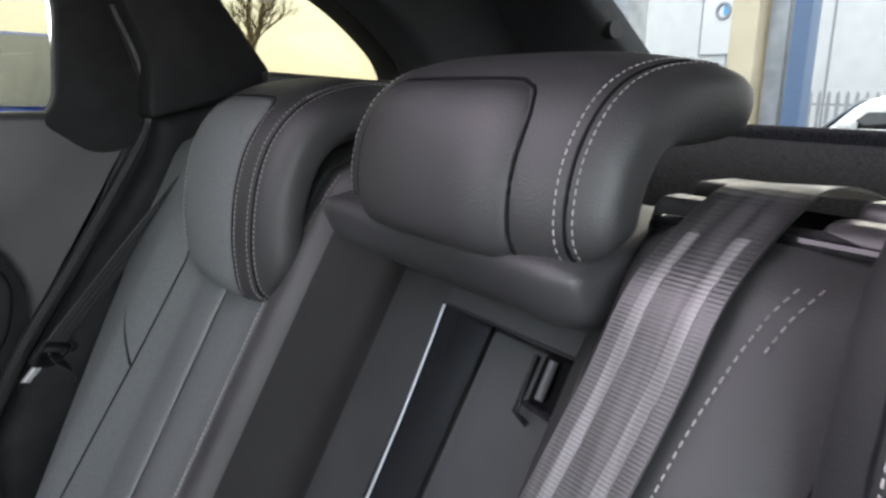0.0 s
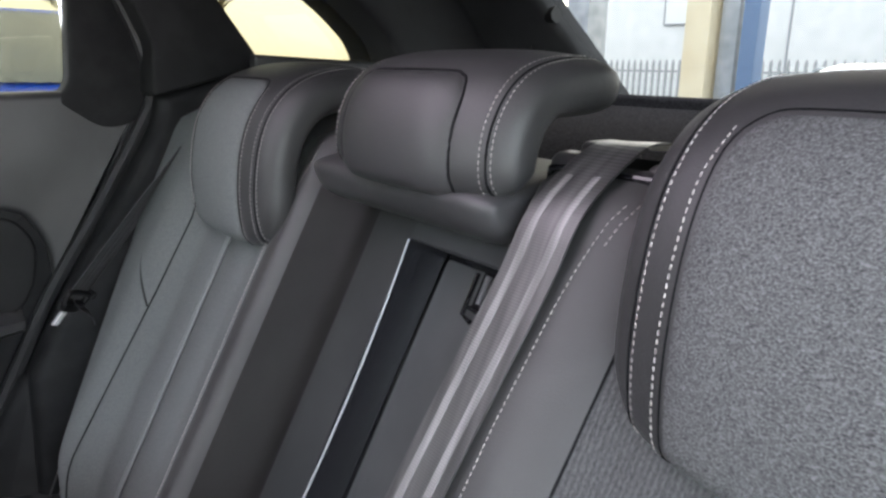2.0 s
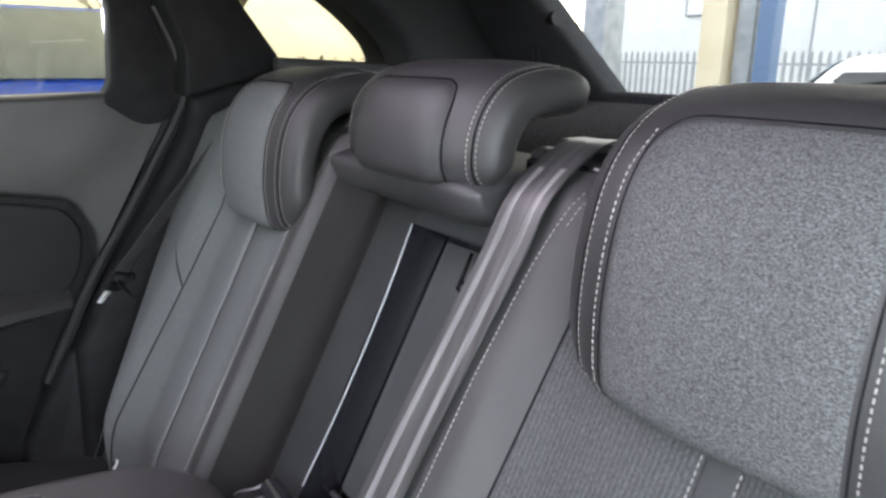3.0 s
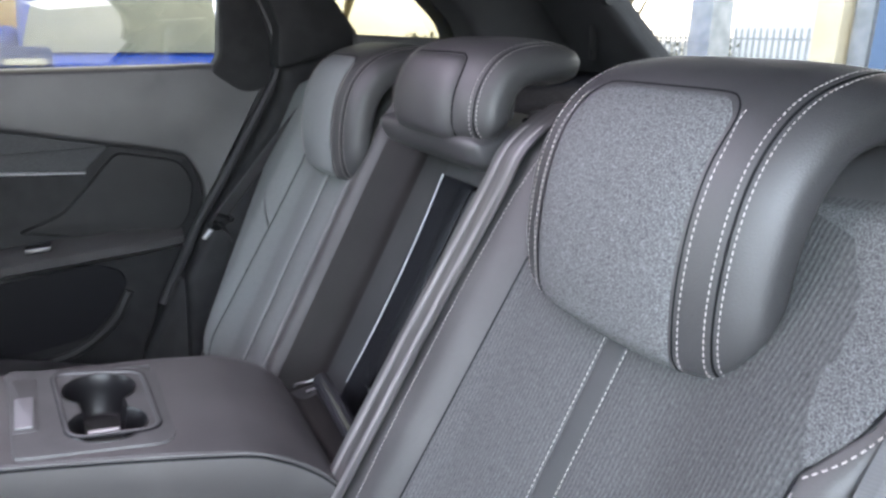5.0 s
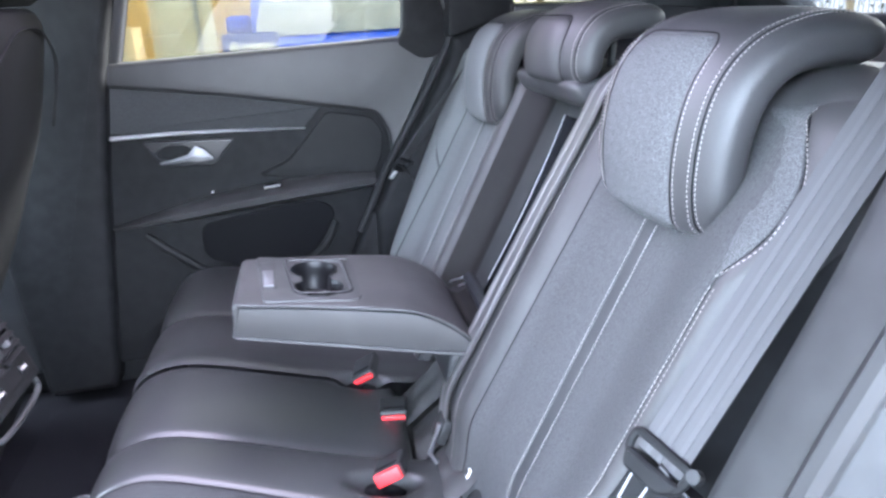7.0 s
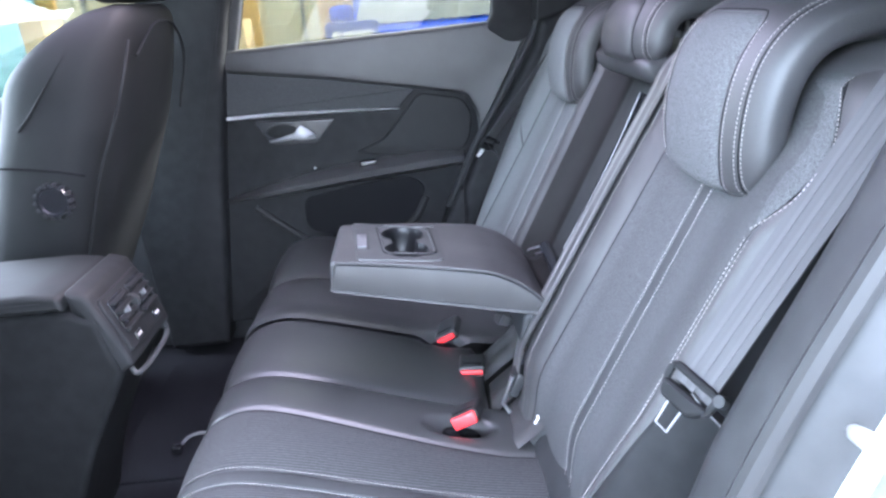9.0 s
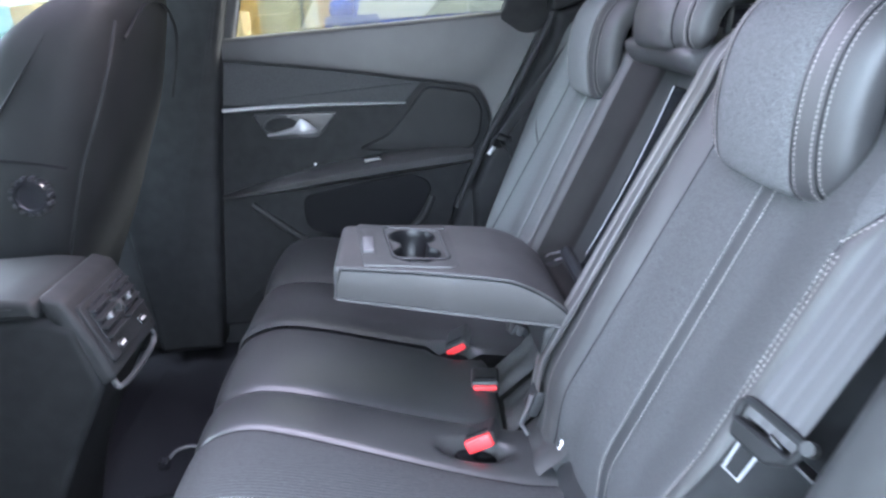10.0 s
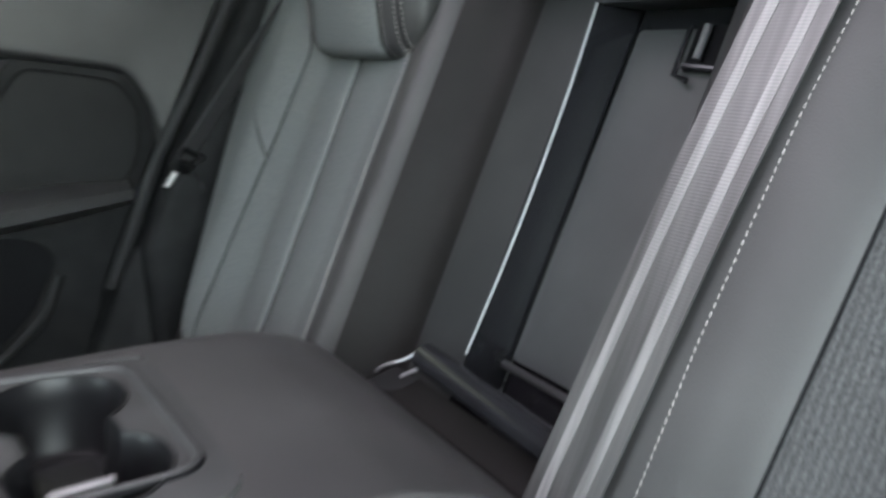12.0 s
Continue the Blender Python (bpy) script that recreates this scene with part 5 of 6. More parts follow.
plate("window_5", [(-1.95, 1.06), (-0.70, 1.12), (-0.58, 1.52), (-1.35, 1.52)], -0.775, -0.771, 0.001, "y", GLASS, "tinted near front side glass", corner=0.01, category="window")
plate("inner_skin", [(-2.2, 0.40), (1.1, 0.40), (1.1, 1.22), (-2.2, 1.10)], 0.806, 0.822, 0.002, "y", PLASTIC, "black inner skin of the far side", category="inner skin")
plate("inner_skin", [(-2.2, 0.40), (-0.72, 0.40), (-0.66, 1.12), (-2.2, 1.05)], -0.755, -0.74, 0.002, "y", PLASTIC, "black inner skin of the near front", category="inner skin")
plate("wheel_arch", [(-0.10, 0.40), (0.10, 0.40), (0.16, 0.86), (0.02, 0.86), (-0.06, 0.70)], 0.695, 0.80, 0.02, "y", DARKPLASTIC, "dark trim over the wheel arch", category="side trim")
# far middle pillar and front door
plate("pillar_trim", [(-0.86, 0.45), (-0.69, 0.45), (-0.615, 0.95), (-0.562, 1.25), (-0.48, 1.56), (-0.72, 1.56), (-0.80, 1.25), (-0.88, 0.85)], 0.70, 0.80, 0.02, "y", DARKPLASTIC, "dark plastic middle pillar", category="pillar trim")
plate("pillar_trim", [(-0.86, 0.45), (-0.70, 0.45), (-0.635, 0.95), (-0.585, 1.25), (-0.50, 1.56), (-0.61, 1.56), (-0.69, 1.25), (-0.78, 0.85)], -0.80, -0.72, 0.02, "y", PLASTIC, "dark plastic near middle pillar", category="pillar trim")
fdoor = thing("door_2", "closed far front door with a dark panel", "car door", kind="structure", at=(-1.3, 0.78, 0.5))
inv = Matrix.Translation(-Vector(fdoor.location))
part("panel", moved(pillow(rounded([(-1.75, 0.5), (-0.80, 0.5), (-0.72, 1.235), (-1.75, 1.16)], 0.02), 0.745, 0.80, 0.015, "y", 3), inv), TRIM, fdoor, "dark soft door panel")
part("trim_line", moved(loft([[(x, 0.738, z - 0.004), (x, 0.732, z), (x, 0.738, z + 0.004), (x, 0.75, z)] for x, z in ((-1.7, 1.05), (-0.95, 1.085))]), inv), CHROME, fdoor, "bright trim line")
o = part("window_pane", moved(pillow(rounded([(-1.75, 1.15), (-0.70, 1.23), (-0.60, 1.53), (-1.2, 1.53)], 0.01), 0.776, 0.780, 0.001, "y", 2), inv), GLASS, fdoor, "tinted side glass")


# ---- front seat ----
fs = thing("front_seat", "black leather front seat with a round dial on its side", "car seat", at=(-0.95, 0.38, 0.42))
inv = Matrix.Translation(-Vector(fs.location))


def ring_xy(x0, x1, y0, y1, z, n=36, p=3.2):
    out = []
    for k in range(n):
        a = 2 * math.pi * k / n
        c, s = math.cos(a), math.sin(a)
        out.append(((x0 + x1) / 2 + (x1 - x0) / 2 * math.copysign(abs(c) ** (2 / p), c), (y0 + y1) / 2 + (y1 - y0) / 2 * math.copysign(abs(s) ** (2 / p), s), z))
    return out


BACK = [(0.55, -1.13, -0.93, 0.17, 0.59), (0.75, -1.06, -0.85, 0.145, 0.615), (0.92, -0.995, -0.762, 0.138, 0.622), (1.05, -0.945, -0.705, 0.136, 0.624), (1.13, -0.922, -0.668, 0.138, 0.622), (1.20, -0.892, -0.642, 0.142, 0.618),
        (1.27, -0.866, -0.622, 0.150, 0.610), (1.32, -0.815, -0.608, 0.165, 0.595), (1.36, -0.752, -0.600, 0.19, 0.57), (1.385, -0.695, -0.606, 0.22, 0.54), (1.395, -0.655, -0.615, 0.26, 0.50)]
cols = [smooth_curve([(z, row[k], 0) for z, *row in BACK], 3) for k in range(4)]
# The backrest's leather colour already holds the shade of the front row.
part("backrest", moved(loft([ring_xy(a.y, b.y, c.y, d.y, a.x) for a, b, c, d in zip(*cols)]), inv), FRONTSHADE, fs, "black leather backrest with shade in its colour")
bm = tube(smooth_curve([(-0.885, 0.1395, 1.128), (-0.83, 0.1365, 1.122), (-0.77, 0.1365, 1.112), (-0.715, 0.141, 1.098)]), 0.0022, 6)
part("seam", moved(bm, inv), VOID, fs, "dark sewn seam")
bm = tube(smooth_curve([(-0.815, 0.1425, 1.190), (-0.785, 0.1440, 1.220), (-0.748, 0.149, 1.265), (-0.712, 0.164, 1.312), (-0.680, 0.188, 1.350)]), 0.0028, 6)
part("piping", moved(bm, inv), FRONTSHADE, fs, "raised leather piping")
bm = tube(smooth_curve([(-0.760, 0.165, 0.93), (-0.700, 0.155, 1.08), (-0.655, 0.155, 1.17), (-0.622, 0.165, 1.247), (-0.603, 0.20, 1.33)]), 0.003, 6)
part("piping", moved(bm, inv), FRONTSHADE, fs, "raised leather piping")
bm = tube(smooth_curve([(-0.612, 0.25, 1.30), (-0.598, 0.35, 1.355), (-0.598, 0.47, 1.350), (-0.615, 0.56, 1.28), (-0.655, 0.58, 1.16)]), 0.003, 6)
part("piping", moved(bm, inv), FRONTSHADE, fs, "raised leather piping")
rows = [(1.40, -0.68, -0.60, 0.27, 0.49), (1.415, -0.70, -0.575, 0.25, 0.51), (1.46, -0.71, -0.565, 0.245, 0.515), (1.50, -0.70, -0.57, 0.25, 0.51), (1.525, -0.67, -0.59, 0.28, 0.48)]
part("headrest", moved(loft([ring_xy(*r[1:], r[0]) for r in rows]), inv), FRONTSHADE, fs, "black leather headrest")
part("seat_base", moved(pillow(rounded([(-1.55, 0.45), (-1.0, 0.45), (-0.96, 0.58), (-1.02, 0.66), (-1.55, 0.70)], 0.04), 0.14, 0.62, 0.04, "y", 4), inv), FRONTSHADE, fs, "black leather seat base")
dial = part("side_dial", moved(loft([[(-0.778 + r * math.cos(a), 0.138 - d, 1.058 + r * math.sin(a)) for a in (2 * math.pi * k / 32 for k in range(32))] for d, r in ((-0.004, 0.0325), (0.012, 0.0325), (0.017, 0.0300), (0.0175, 0.0245), (0.013, 0.0225))]), inv), GLOSS, fs, "round black side dial")
ribs = bmesh.new()
for k in range(14):
    a = 2 * math.pi * k / 14
    box((-0.778 + 0.0318 * math.cos(a) - 0.003, 0.119, 1.058 + 0.0318 * math.sin(a) - 0.003), (-0.778 + 0.0318 * math.cos(a) + 0.003, 0.136, 1.058 + 0.0318 * math.sin(a) + 0.003), 0.001, bm=ribs)
tagged(part("dial_ribs", moved(ribs, inv), SATIN, dial, "black grip ribs"), kind="stuff")
ns = copy_thing(fs, pose(-1.42, -0.38, 0.42))
ns["label"] = "black leather front seat pushed forward on the near side"

# ---- centre console ----
con = thing("centre_console", "black centre console with rear air vents and padded lid", "centre console", at=(-0.9, 0.0, 0.42))
inv = Matrix.Translation(-Vector(con.location))
part("body", moved(pillow(rounded([(-1.5, 0.40), (-0.80, 0.40), (-0.74, 0.60), (-0.625, 0.80), (-0.645, 0.905), (-0.69, 0.925), (-1.5, 0.925)], [0.02, 0.06, 0.1, 0.015, 0.012, 0.01, 0.02], 6), -0.105, 0.105, 0.014, "y", 4), inv), CONSHADE, con, "black plastic console side with shade in its colour")
part("lid", moved(pillow(rounded([(-1.40, 0.928), (-0.69, 0.928), (-0.692, 0.954), (-0.74, 0.962), (-1.40, 0.962)], [0.004, 0.004, 0.012, 0.016, 0.01], 5), -0.110, 0.098, 0.010, "y", 5), inv), FRONTSHADE, con, "padded black leather lid")
bm = stitches([(-1.38 + 0.02 * k, -0.111, 0.948) for k in range(34)], (0, -1, 0.2))
part("stitching", moved(bm, inv), PLASTIC, con)
part("rear_cap", moved(pillow(rounded([(-0.688, 0.930), (-0.688, 0.960), (-0.655, 0.948), (-0.622, 0.87), (-0.605, 0.815), (-0.63, 0.80), (-0.66, 0.88)], 0.008), -0.100, 0.100, 0.01, "y", 4), inv), DARKPLASTIC, con, "black rear cap")
VM = inv @ Matrix.LocRotScale((-0.634, 0.0, 0.880), Euler((0, radians(-21), 0)), None)
part("vent_frame", moved(pillow(rounded([(-0.085, -0.052), (0.085, -0.052), (0.085, 0.052), (-0.085, 0.052)], 0.01), -0.004, 0.012, 0.003, "x", 3), VM), DARKPLASTIC, con, "black vent surround")
for sy in (-1, 1):
    part("vent_recess", moved(pillow(rounded([(sy * 0.039 - 0.033, -0.022), (sy * 0.039 + 0.033, -0.022), (sy * 0.039 + 0.033, 0.042), (sy * 0.039 - 0.033, 0.042)], 0.004), 0.0125, 0.0145, 0.0005, "x", 2), VM), GLOSS, con, "dark vent opening")
    for k in range(4):
        part("vent_slat", moved(moved(box((-0.002, sy * 0.039 - 0.032, -0.0022), (0.010, sy * 0.039 + 0.032, 0.0022), 0.0015), pose(0.0145, 0, -0.013 + 0.016 * k, 0, 20, 0)), VM), DARKPLASTIC, con)
    part("vent_tab", moved(box((0.014, sy * 0.039 - 0.004, 0.004), (0.024, sy * 0.039 + 0.004, 0.016), 0.002), VM), KEY, con, "bright vent slider")
    part("socket", moved(box((0.012, sy * 0.045 - 0.012, -0.045), (0.0155, sy * 0.045 + 0.012, -0.030), 0.002), VM), GLOSS, con, "small charging socket")
    part("socket_mark", moved(box((0.0155, sy * 0.045 - 0.008, -0.040), (0.0165, sy * 0.045 + 0.008, -0.035), 0.0004), VM), THREAD, con, "pale socket mark")
part("vent_wheel", moved(tube([(0.012, -0.006, 0.01), (0.012, 0.006, 0.01)], 0.014, 16), VM), PLASTIC, con)
bm = tube(smooth_curve([(-0.630, -0.066, 0.808), (-0.610, -0.070, 0.788), (-0.610, 0.072, 0.788), (-0.615, 0.082, 0.82), (-0.620, 0.086, 0.85)], 6), 0.005, 8)
part("lower_rim", moved(bm, inv), TRIM, con, "satin lower rim")
mat_o = thing("floor_mat", "black carpet mat on the rear floor", "floor mat", at=(-0.68, 0.38, 0.42))
part("mat", pillow(rounded([(-0.16, -0.26), (0.14, -0.26), (0.14, 0.28), (-0.16, 0.28)], 0.03), 0.0, 0.008, 0.003, "z", 2), CARPET, mat_o)
wire = thing("seat_wire", "thin grey cable lying on the rear floor", "cable", at=(-0.70, 0.24, 0.44))
part("cable", tube(smooth_curve([(0.0, -0.03, 0.0), (0.02, 0.0, 0.01), (0.06, 0.01, 0.006), (0.10, -0.03, -0.008)]), 0.004, 6), KEY, wire)
plug = part("plug", box((-0.012, -0.045, -0.01), (0.01, -0.025, 0.012), 0.004), GLOSS, wire)

# front of the cabin
plate("dashboard", [(-2.2, 0.42), (-1.75, 0.42), (-1.62, 0.80), (-1.66, 1.02), (-2.2, 1.06)], -0.74, 0.74, 0.03, "y", PLASTIC, "dark dashboard", category="dashboard")
ws = part("windscreen", loft([[(x, y, z) for y in (-0.68, 0.68)] for x, z in ((-2.2, 1.06), (-1.4, 1.55))], caps=False, closed=False), CLEAR)
tagged(ws, "clear windscreen", "window", kind="structure")

# ---- outside ----
ASPHALT = tint(mat("asphalt", (0.06, 0.06, 0.06), 0.9), 40, (0.045, 0.045, 0.046), (0.085, 0.083, 0.08), bump=0.5, bump_scale=300, dist=0.004)
CREAM = tint(mat("cream_wall", (0.6, 0.52, 0.36), 0.8), 3, (0.62, 0.53, 0.36), (0.70, 0.62, 0.45))
BRIGHT = tint(mat("white_cladding", (0.8, 0.8, 0.79), 0.6), 2, (0.62, 0.63, 0.63), (0.70, 0.70, 0.70))
GREYWALL = tint(mat("grey_wall", (0.3, 0.3, 0.31), 0.8), 3, (0.44, 0.44, 0.45), (0.54, 0.54, 0.55))
BLUE = mat("blue_paint", (0.001, 0.050, 0.52), 0.3, spec=0.3)
SIGNBLUE = mat("sign_blue", (0.018, 0.050, 0.27), 0.5)
POSTBLUE = mat("blue_steel", (0.11, 0.17, 0.28), 0.5)
GALV = tint(mat("galvanised_steel", (0.3, 0.3, 0.31), 0.5, metal=0.4), 8, (0.26, 0.27, 0.28), (0.38, 0.39, 0.40))
PALEPANE = tint(mat("pale_pane", (0.72, 0.66, 0.50), 0.3), 2, (0.62, 0.57, 0.42), (0.76, 0.71, 0.56))
ORANGE = tint(mat("amber_board", (0.52, 0.31, 0.08), 0.6), 2, (0.50, 0.29, 0.07), (0.62, 0.42, 0.15))
CARD = tint(mat("cardboard", (0.62, 0.45, 0.25), 0.85), 6, (0.60, 0.46, 0.26), (0.72, 0.58, 0.36))
BARK = tint(mat("grey_bark", (0.16, 0.12, 0.07), 0.95), 20, (0.12, 0.09, 0.05), (0.24, 0.19, 0.11))
HEDGE = tint(mat("dark_hedge", (0.05, 0.06, 0.03), 0.95), 8, (0.03, 0.035, 0.02), (0.09, 0.085, 0.04))
GREYROOF = mat("grey_roof", (0.30, 0.31, 0.33), 0.7)
g = bmesh.new()
sheet(lambda u, v: ((u - 0.5) * 800, (v - 0.5) * 800, 0.0), 8, 8, bm=g)
tagged(part("ground", g, ASPHALT), "grey asphalt yard reaching the horizon", "ground", kind="structure")

# Unseen canopy, added to hold back skylight from the open doorway.
canopy = thing("added_canopy", "flat grey canopy added unseen to cut skylight at the open door", "canopy", at=(0.8, 0.0, 0))
part("deck", box((-9.0, -3.5, 3.15), (0.4, -0.9, 3.3), 0.02), GREYWALL, canopy)
part("fascia", box((0.4, -3.5, 3.05), (0.45, -0.9, 3.45), 0.01), GALV, canopy, "steel edge of the added canopy")
for x in (-8.6, 0.2):
    part("post", box((x - 0.08, -3.4, 0.0), (x + 0.08, -3.24, 3.15), 0.01), GALV, canopy)
# Out-of-view wall, added to weaken the light entering from the near side.
LOWWALL = tint(mat("grey_render_wall", (0.22, 0.22, 0.22), 0.9), 3, (0.36, 0.362, 0.366), (0.44, 0.442, 0.446), bump=0.3, bump_scale=120, dist=0.004)
plate("wall_added", [(-9.0, 0.0), (5.0, 0.0), (5.0, 1.55), (-9.0, 1.55)], -3.55, -3.30, 0.01, "y", LOWWALL, "plain low grey wall added unseen to cut light from the near side", category="wall")
fence = thing("palisade_fence", "grey steel palisade fence with pointed pales", "fence", at=(15, 6, 0))
pale = None
for k in range(150):
    y = -8 + 0.19 * k
    if pale is None:
        bm = pillow([(-0.035, 0.05), (0.035, 0.05), (0.035, 1.58), (0.0, 1.66), (-0.035, 1.58)], -0.012, 0.012, 0.003, "x", 1)
        pale = part("pale", bm, GALV, fence, smooth=False)
        pale.location = (0, y, 0)
    else:
        o = pale.copy()
        scene.collection.objects.link(o)
        o.location = (0, y, 0)
for z in (0.4, 1.35):
    part("rail", box((0.01, -8.2, z), (0.05, 20.6, z + 0.05), 0.005), GALV, fence)

store = thing("white_building", "bright white clad building with a framed wall board", "building", at=(22, 10, 0))
part("wall", box((0, -7, 0), (8, 9, 6.5), 0.05), BRIGHT, store)
part("roof", box((-0.2, -7.2, 6.5), (8.2, 9.2, 6.8), 0.05), GREYROOF, store)
part("wall_board", box((-0.06, 3.2, 3.0), (0.0, 5.6, 5.3), 0.02), WHITE, store, "white framed board")
part("board_frame", tube([(-0.07, 3.2, 3.0), (-0.07, 5.6, 3.0), (-0.07, 5.6, 5.3), (-0.07, 3.2, 5.3), (-0.07, 3.2, 3.0)], 0.035, 6), GREYROOF, store, "slim grey board frame")
ring = [(-0.08, 4.77 + 0.25 * math.cos(2 * math.pi * k / 28), 4.42 + 0.25 * math.sin(2 * math.pi * k / 28)) for k in range(30)]
part("round_mark", tube(ring, 0.055, 8), GREYROOF, store, "dark grey ring")
part("mark_field", box((-0.085, 4.56, 4.28), (-0.06, 4.76, 4.60), 0.01), mat("sky_blue_enamel", (0.10, 0.42, 0.75), 0.4), store, "sky blue field inside the ring")
for k in range(4):
    part("cladding_joint", box((-0.03, -6 + 3.5 * k, 0.1), (-0.005, -5.94 + 3.5 * k, 6.4), 0.005), GREYROOF, store)
shed = thing("grey_shed", "low grey roofed shed behind the fence", "building", at=(19, 1.5, 0))
part("wall", box((0, -6.5, 0), (4, 1.2, 1.55), 0.03), CREAM, shed)
part("roof", pillow([(-6.8, 1.55), (1.5, 1.55), (1.3, 1.85), (-6.6, 1.85)], -0.3, 4.3, 0.03, "x", 2), GREYROOF, shed, "grey sheet roof")
for (x, y), w, m, label in (((5.0, 2.84), 0.22, CREAM, "square cream painted post"), ((5.05, 2.62), 0.15, GALV, "slim grey steel post"), ((5.0, 2.43), 0.13, POSTBLUE, "slim blue painted steel post"), ((5.0, 4.06), 0.26, GALV, "broad grey steel post")):
    post = thing("steel_post", label, "post", "steel posts", at=(x, y, 0))
    part("shaft", box((-w / 2, -w / 2, 0.0), (w / 2, w / 2, 3.15), 0.01), m, post)
    part("foot_plate", box((-w, -w, 0.0), (w, w, 0.02), 0.004), GALV, post)


def parked_car(name, label, paint, at, yaw, s=1.0):
    root = thing(name, label, "car", at=at)
    prof = rounded([(-2.1, 0.30), (2.1, 0.30), (2.15, 0.70), (1.35, 0.98), (0.75, 1.48), (-1.1, 1.52), (-1.9, 1.05), (-2.1, 0.75)], [0.1, 0.1, 0.15, 0.25, 0.3, 0.3, 0.2, 0.15], 5)
    part("body", pillow(prof, -0.88, 0.88, 0.16, "y", 5), paint, root)
    part("side_glass", pillow(rounded([(-1.1, 1.0), (1.15, 1.0), (0.72, 1.40), (-1.0, 1.43)], 0.08), -0.885, 0.885, 0.15, "y", 3), GLOSS, root, "dark side windows")
    part("windscreen", pillow(rounded([(-0.85, -0.03), (0.85, -0.03), (0.74, 0.66), (-0.74, 0.66)], 0.10), 0.0, 0.03, 0.008, "x", 2), CARGLASS, root, "reflecting windscreen").matrix_basis = pose(1.35, 0, 1.0, 0, -50, 0)
    for x in (-1.3, 1.35):
        for sy in (-1, 1):
            w = part("wheel", tube([(x, sy * 0.70, 0.32), (x, sy * 0.90, 0.32)], 0.32, 24), RUBBER, root)
            part("rim", tube([(x, sy * 0.90, 0.32), (x, sy * 0.91, 0.32)], 0.20, 16), GALV, w)
    for sy in (-1, 1):
        part("headlight", box((2.0, sy * 0.7 - 0.16, 0.66), (2.14, sy * 0.7 + 0.16, 0.80), 0.04), CHROME, root, "bright headlight")
        part("mirror", box((0.75, sy * 0.98 - 0.1, 1.02), (0.95, sy * 0.98 + 0.1, 1.16), 0.05), paint, root)
    root.rotation_euler = (0, 0, radians(yaw))
    root.scale = (s, s, s)
    return root


parked_car("parked_car", "white parked car beyond the steel posts", PAINT, (10.5, 3.3, 0), 80)
parked_car("parked_car", "shiny blue parked car facing the yard", BLUE, (0.5, 7.1, 0), -90, 1.18)
sign = thing("yard_sign", "small blue yard sign with a pale round mark and lettering bars", "sign", at=(-0.455, 4.2, 0))
part("board", pillow(rounded([(-0.195, 1.073), (0.195, 1.073), (0.195, 1.249), (-0.195, 1.249)], 0.03), -0.02, 0.02, 0.005, "y", 2), SIGNBLUE, sign)
part("round_mark", tube([(-0.112, -0.021, 1.16), (-0.112, -0.026, 1.16)], 0.034, 20), WHITE, sign)
part("lettering_bar", box((-0.06, -0.026, 1.14), (0.157, -0.021, 1.178), 0.004), WHITE, sign, "pale bar of lettering")
for x in (-0.15, 0.15):
    part("leg", box((x - 0.015, -0.015, 0.0), (x + 0.015, 0.015, 1.08), 0.004), GALV, sign)
hall = thing("cream_hall", "long cream building with tall windows and orange boards", "building", at=(-6, 13, 0))
part("wall", box((-8, 0, 0), (5.2, 6, 3.6), 0.05), CREAM, hall)
part("roof", box((-8.3, -0.3, 3.6), (5.5, 6.3, 3.9), 0.05), GREYROOF, hall)
for k in range(6):
    w = part("window", box((-6.6 + 2 * k, -0.05, 0.4), (-5.2 + 2 * k, 0.02, 3.0), 0.02), PALEPANE, hall, "pale tall window")
    part("mullion", box((-5.94 + 2 * k, -0.09, 0.4), (-5.88 + 2 * k, -0.045, 3.0), 0.01), GREYROOF, w)
for x, y, w, h in ((-1.92, 7.4, 0.22, 1.62), (-0.95, 9.0, 0.24, 1.7), (-4.15, 7.2, 0.3, 1.75)):
    brd = thing("orange_board", "upright orange display board", "display board", "orange boards", at=(x, y, 0))
    part("board", box((-w, -0.03, 0.1), (w, 0.03, h), 0.02), ORANGE, brd)
    part("foot", box((-w, -0.2, 0.0), (w, 0.2, 0.1), 0.02), GALV, brd)
for x, y, s, h in ((-1.72, 6.0, 0.16, 1.32), (-2.15, 6.3, 0.2, 1.25), (-3.30, 5.6, 0.10, 1.50)):
    bx_o = thing("carton", "pale cardboard carton standing on end", "carton", "cartons", at=(x, y, 0))
    part("case", box((-s, -0.2, 0.0), (s, 0.2, h), 0.01), CARD, bx_o)
    part("tape", box((-s - 0.001, -0.025, h - 0.001), (s + 0.001, 0.025, h + 0.002), 0.0005), CREAM, bx_o)
    part("printed_bar", box((-s * 0.6, -0.203, h - 0.28), (s * 0.5, -0.199, h - 0.20), 0.001), CREAM, bx_o)
blueunit = thing("blue_cabin", "pale blue steel cabin in the yard", "cabin", at=(-5.25, 6.6, 0))
part("shell", box((-1.2, -0.8, 0), (1.2, 0.8, 3.2), 0.04), mat("pale_blue_steel", (0.20, 0.42, 0.60), 0.5), blueunit)
part("roof", box((-1.25, -0.85, 3.2), (1.25, 0.85, 3.26), 0.01), GALV, blueunit)


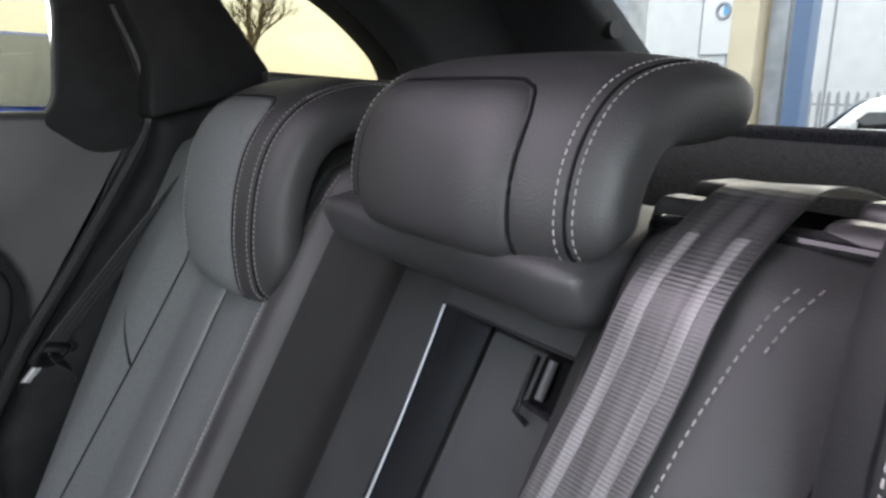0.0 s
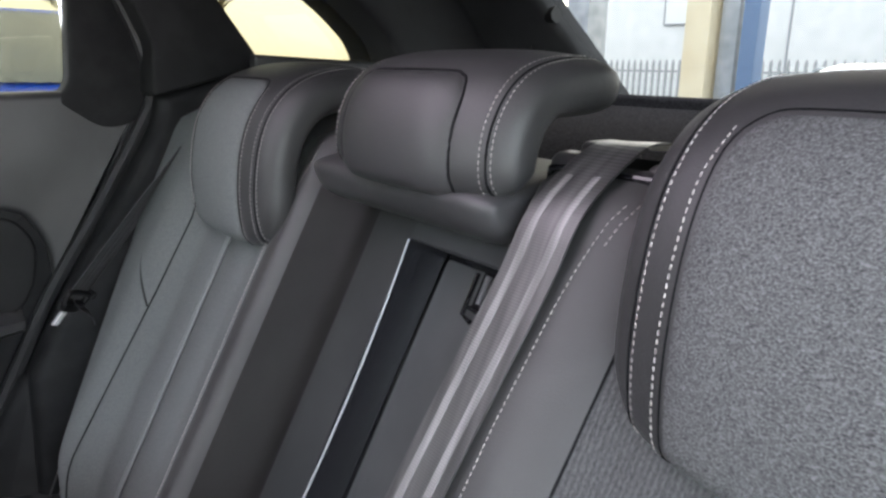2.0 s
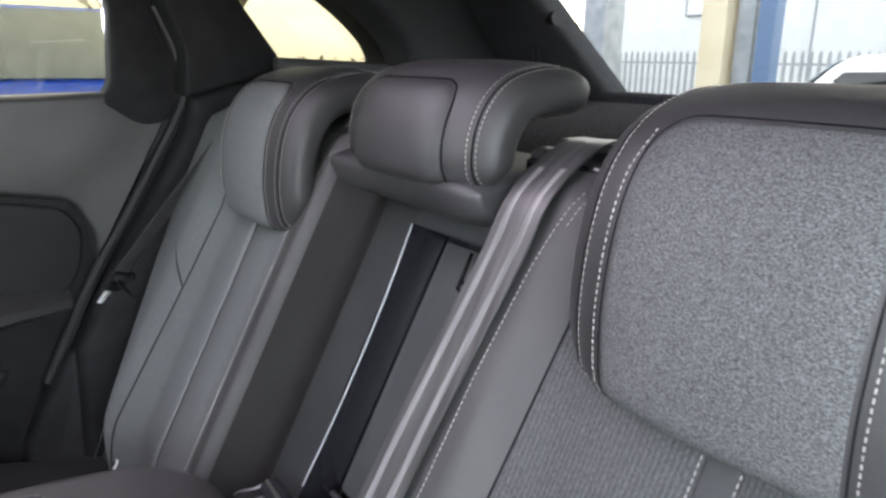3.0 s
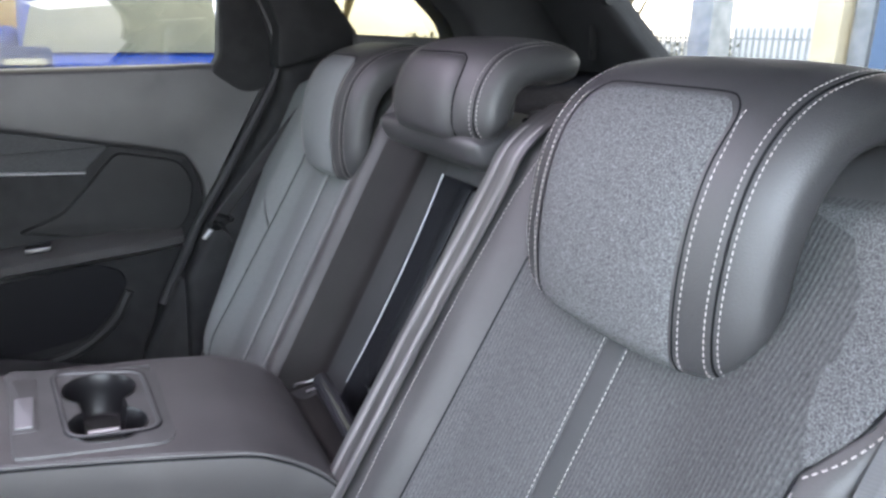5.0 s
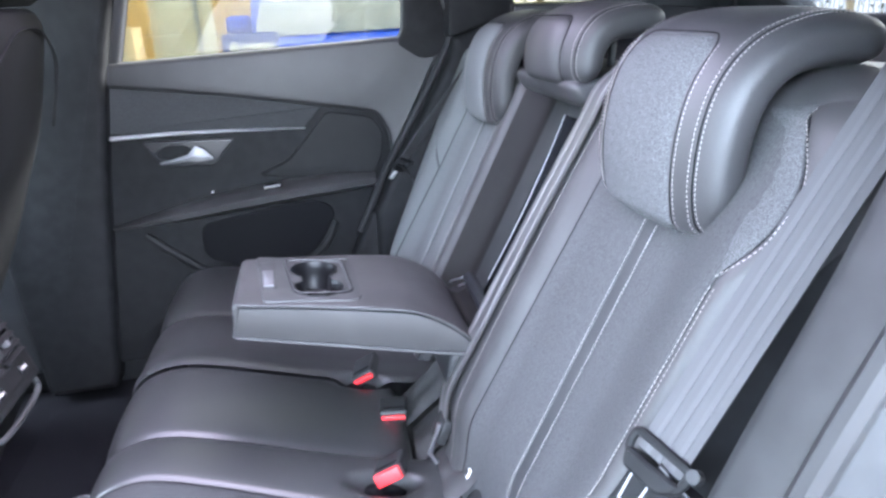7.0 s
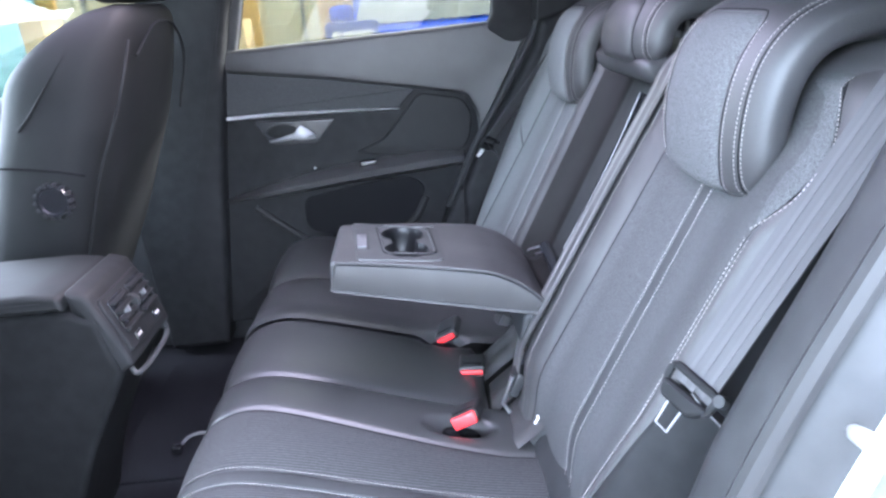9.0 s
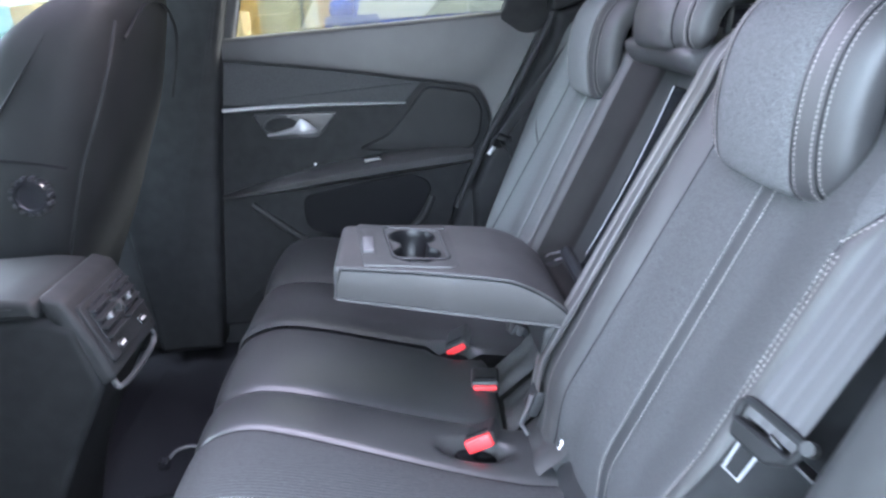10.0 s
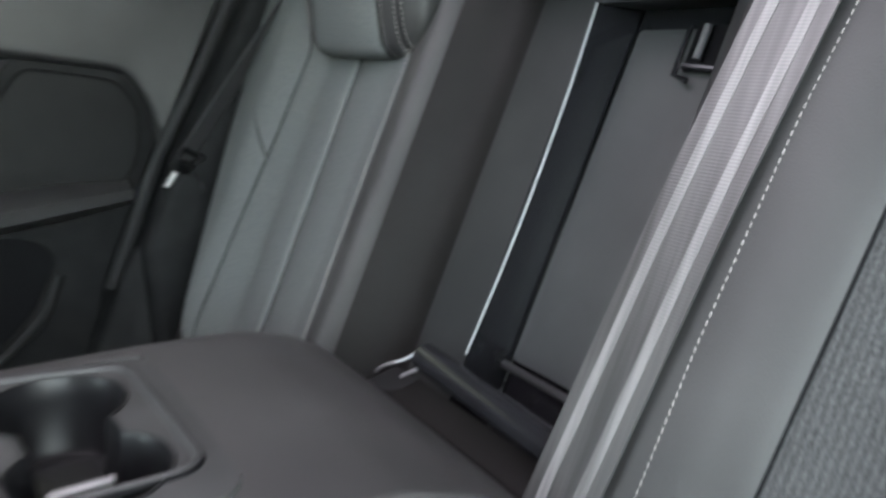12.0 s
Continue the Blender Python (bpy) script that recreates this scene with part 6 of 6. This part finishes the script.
def bare_tree(at, h, seed):
    rnd = random.Random(seed)
    root = thing("bare_tree", "leafless winter tree beyond the yard", "tree", "bare trees", at=at)
    trunk, twigs = bmesh.new(), bmesh.new()

    def grow(p, d, length, r, depth):
        q = p + d * length
        mid = p.lerp(q, 0.5) + Vector((rnd.uniform(-1, 1), rnd.uniform(-1, 1), 0)) * length * 0.06
        loft([[c + Vector((math.cos(a), math.sin(a), 0)) * rr for a in (0, 1.26, 2.51, 3.77, 5.03)] for c, rr in ((p, r), (mid, r * 0.85), (q, r * 0.68))], caps=False, bm=trunk if depth < 2 else twigs)
        if depth >= 5:
            return
        for _ in range(4 if depth < 4 else 3):
            e = (d + Vector((rnd.uniform(-1, 1), rnd.uniform(-1, 1), rnd.uniform(-0.25, 0.55))) * 0.75).normalized()
            grow(p.lerp(q, rnd.uniform(0.65, 1.0)), e, length * rnd.uniform(0.6, 0.8), r * 0.55, depth + 1)

    grow(Vector((0, 0, 0)), Vector((0, 0, 1)), h * 0.28, h * 0.02, 0)
    part("trunk", trunk, BARK, root)
    tagged(part("crown", twigs, BARK, root, "fine bare twigs"), kind="stuff")


bare_tree((9.5, 14.0, 0), 6.5, 3)
bare_tree((6.0, 17.0, 0), 6.0, 5)
bare_tree((13.5, 15.0, 0), 6.0, 8)
bare_tree((3.2, 18.0, 0), 5.5, 11)
hb = bmesh.new()
rnd = random.Random(4)
for k in range(2600):
    x, y, z = rnd.uniform(1, 26), 19 + rnd.uniform(-0.8, 0.8), rnd.uniform(0, 1.55)
    z *= 0.85 + 0.25 * noise.noise((x * 0.6, 0, 3))
    s = rnd.uniform(0.06, 0.16)
    a, b = Vector((rnd.uniform(-1, 1), rnd.uniform(-1, 1), rnd.uniform(-1, 1))) * s, Vector((rnd.uniform(-1, 1), rnd.uniform(-1, 1), rnd.uniform(-1, 1))) * s
    p = Vector((x, y, z))
    hb.faces.new([hb.verts.new(q) for q in (p, p + a, p + a + b, p + b)])
hedge = part("hedge", hb, HEDGE, smooth=False)
tagged(hedge, "dark winter hedge along the far edge of the yard", "hedge", kind="stuff")
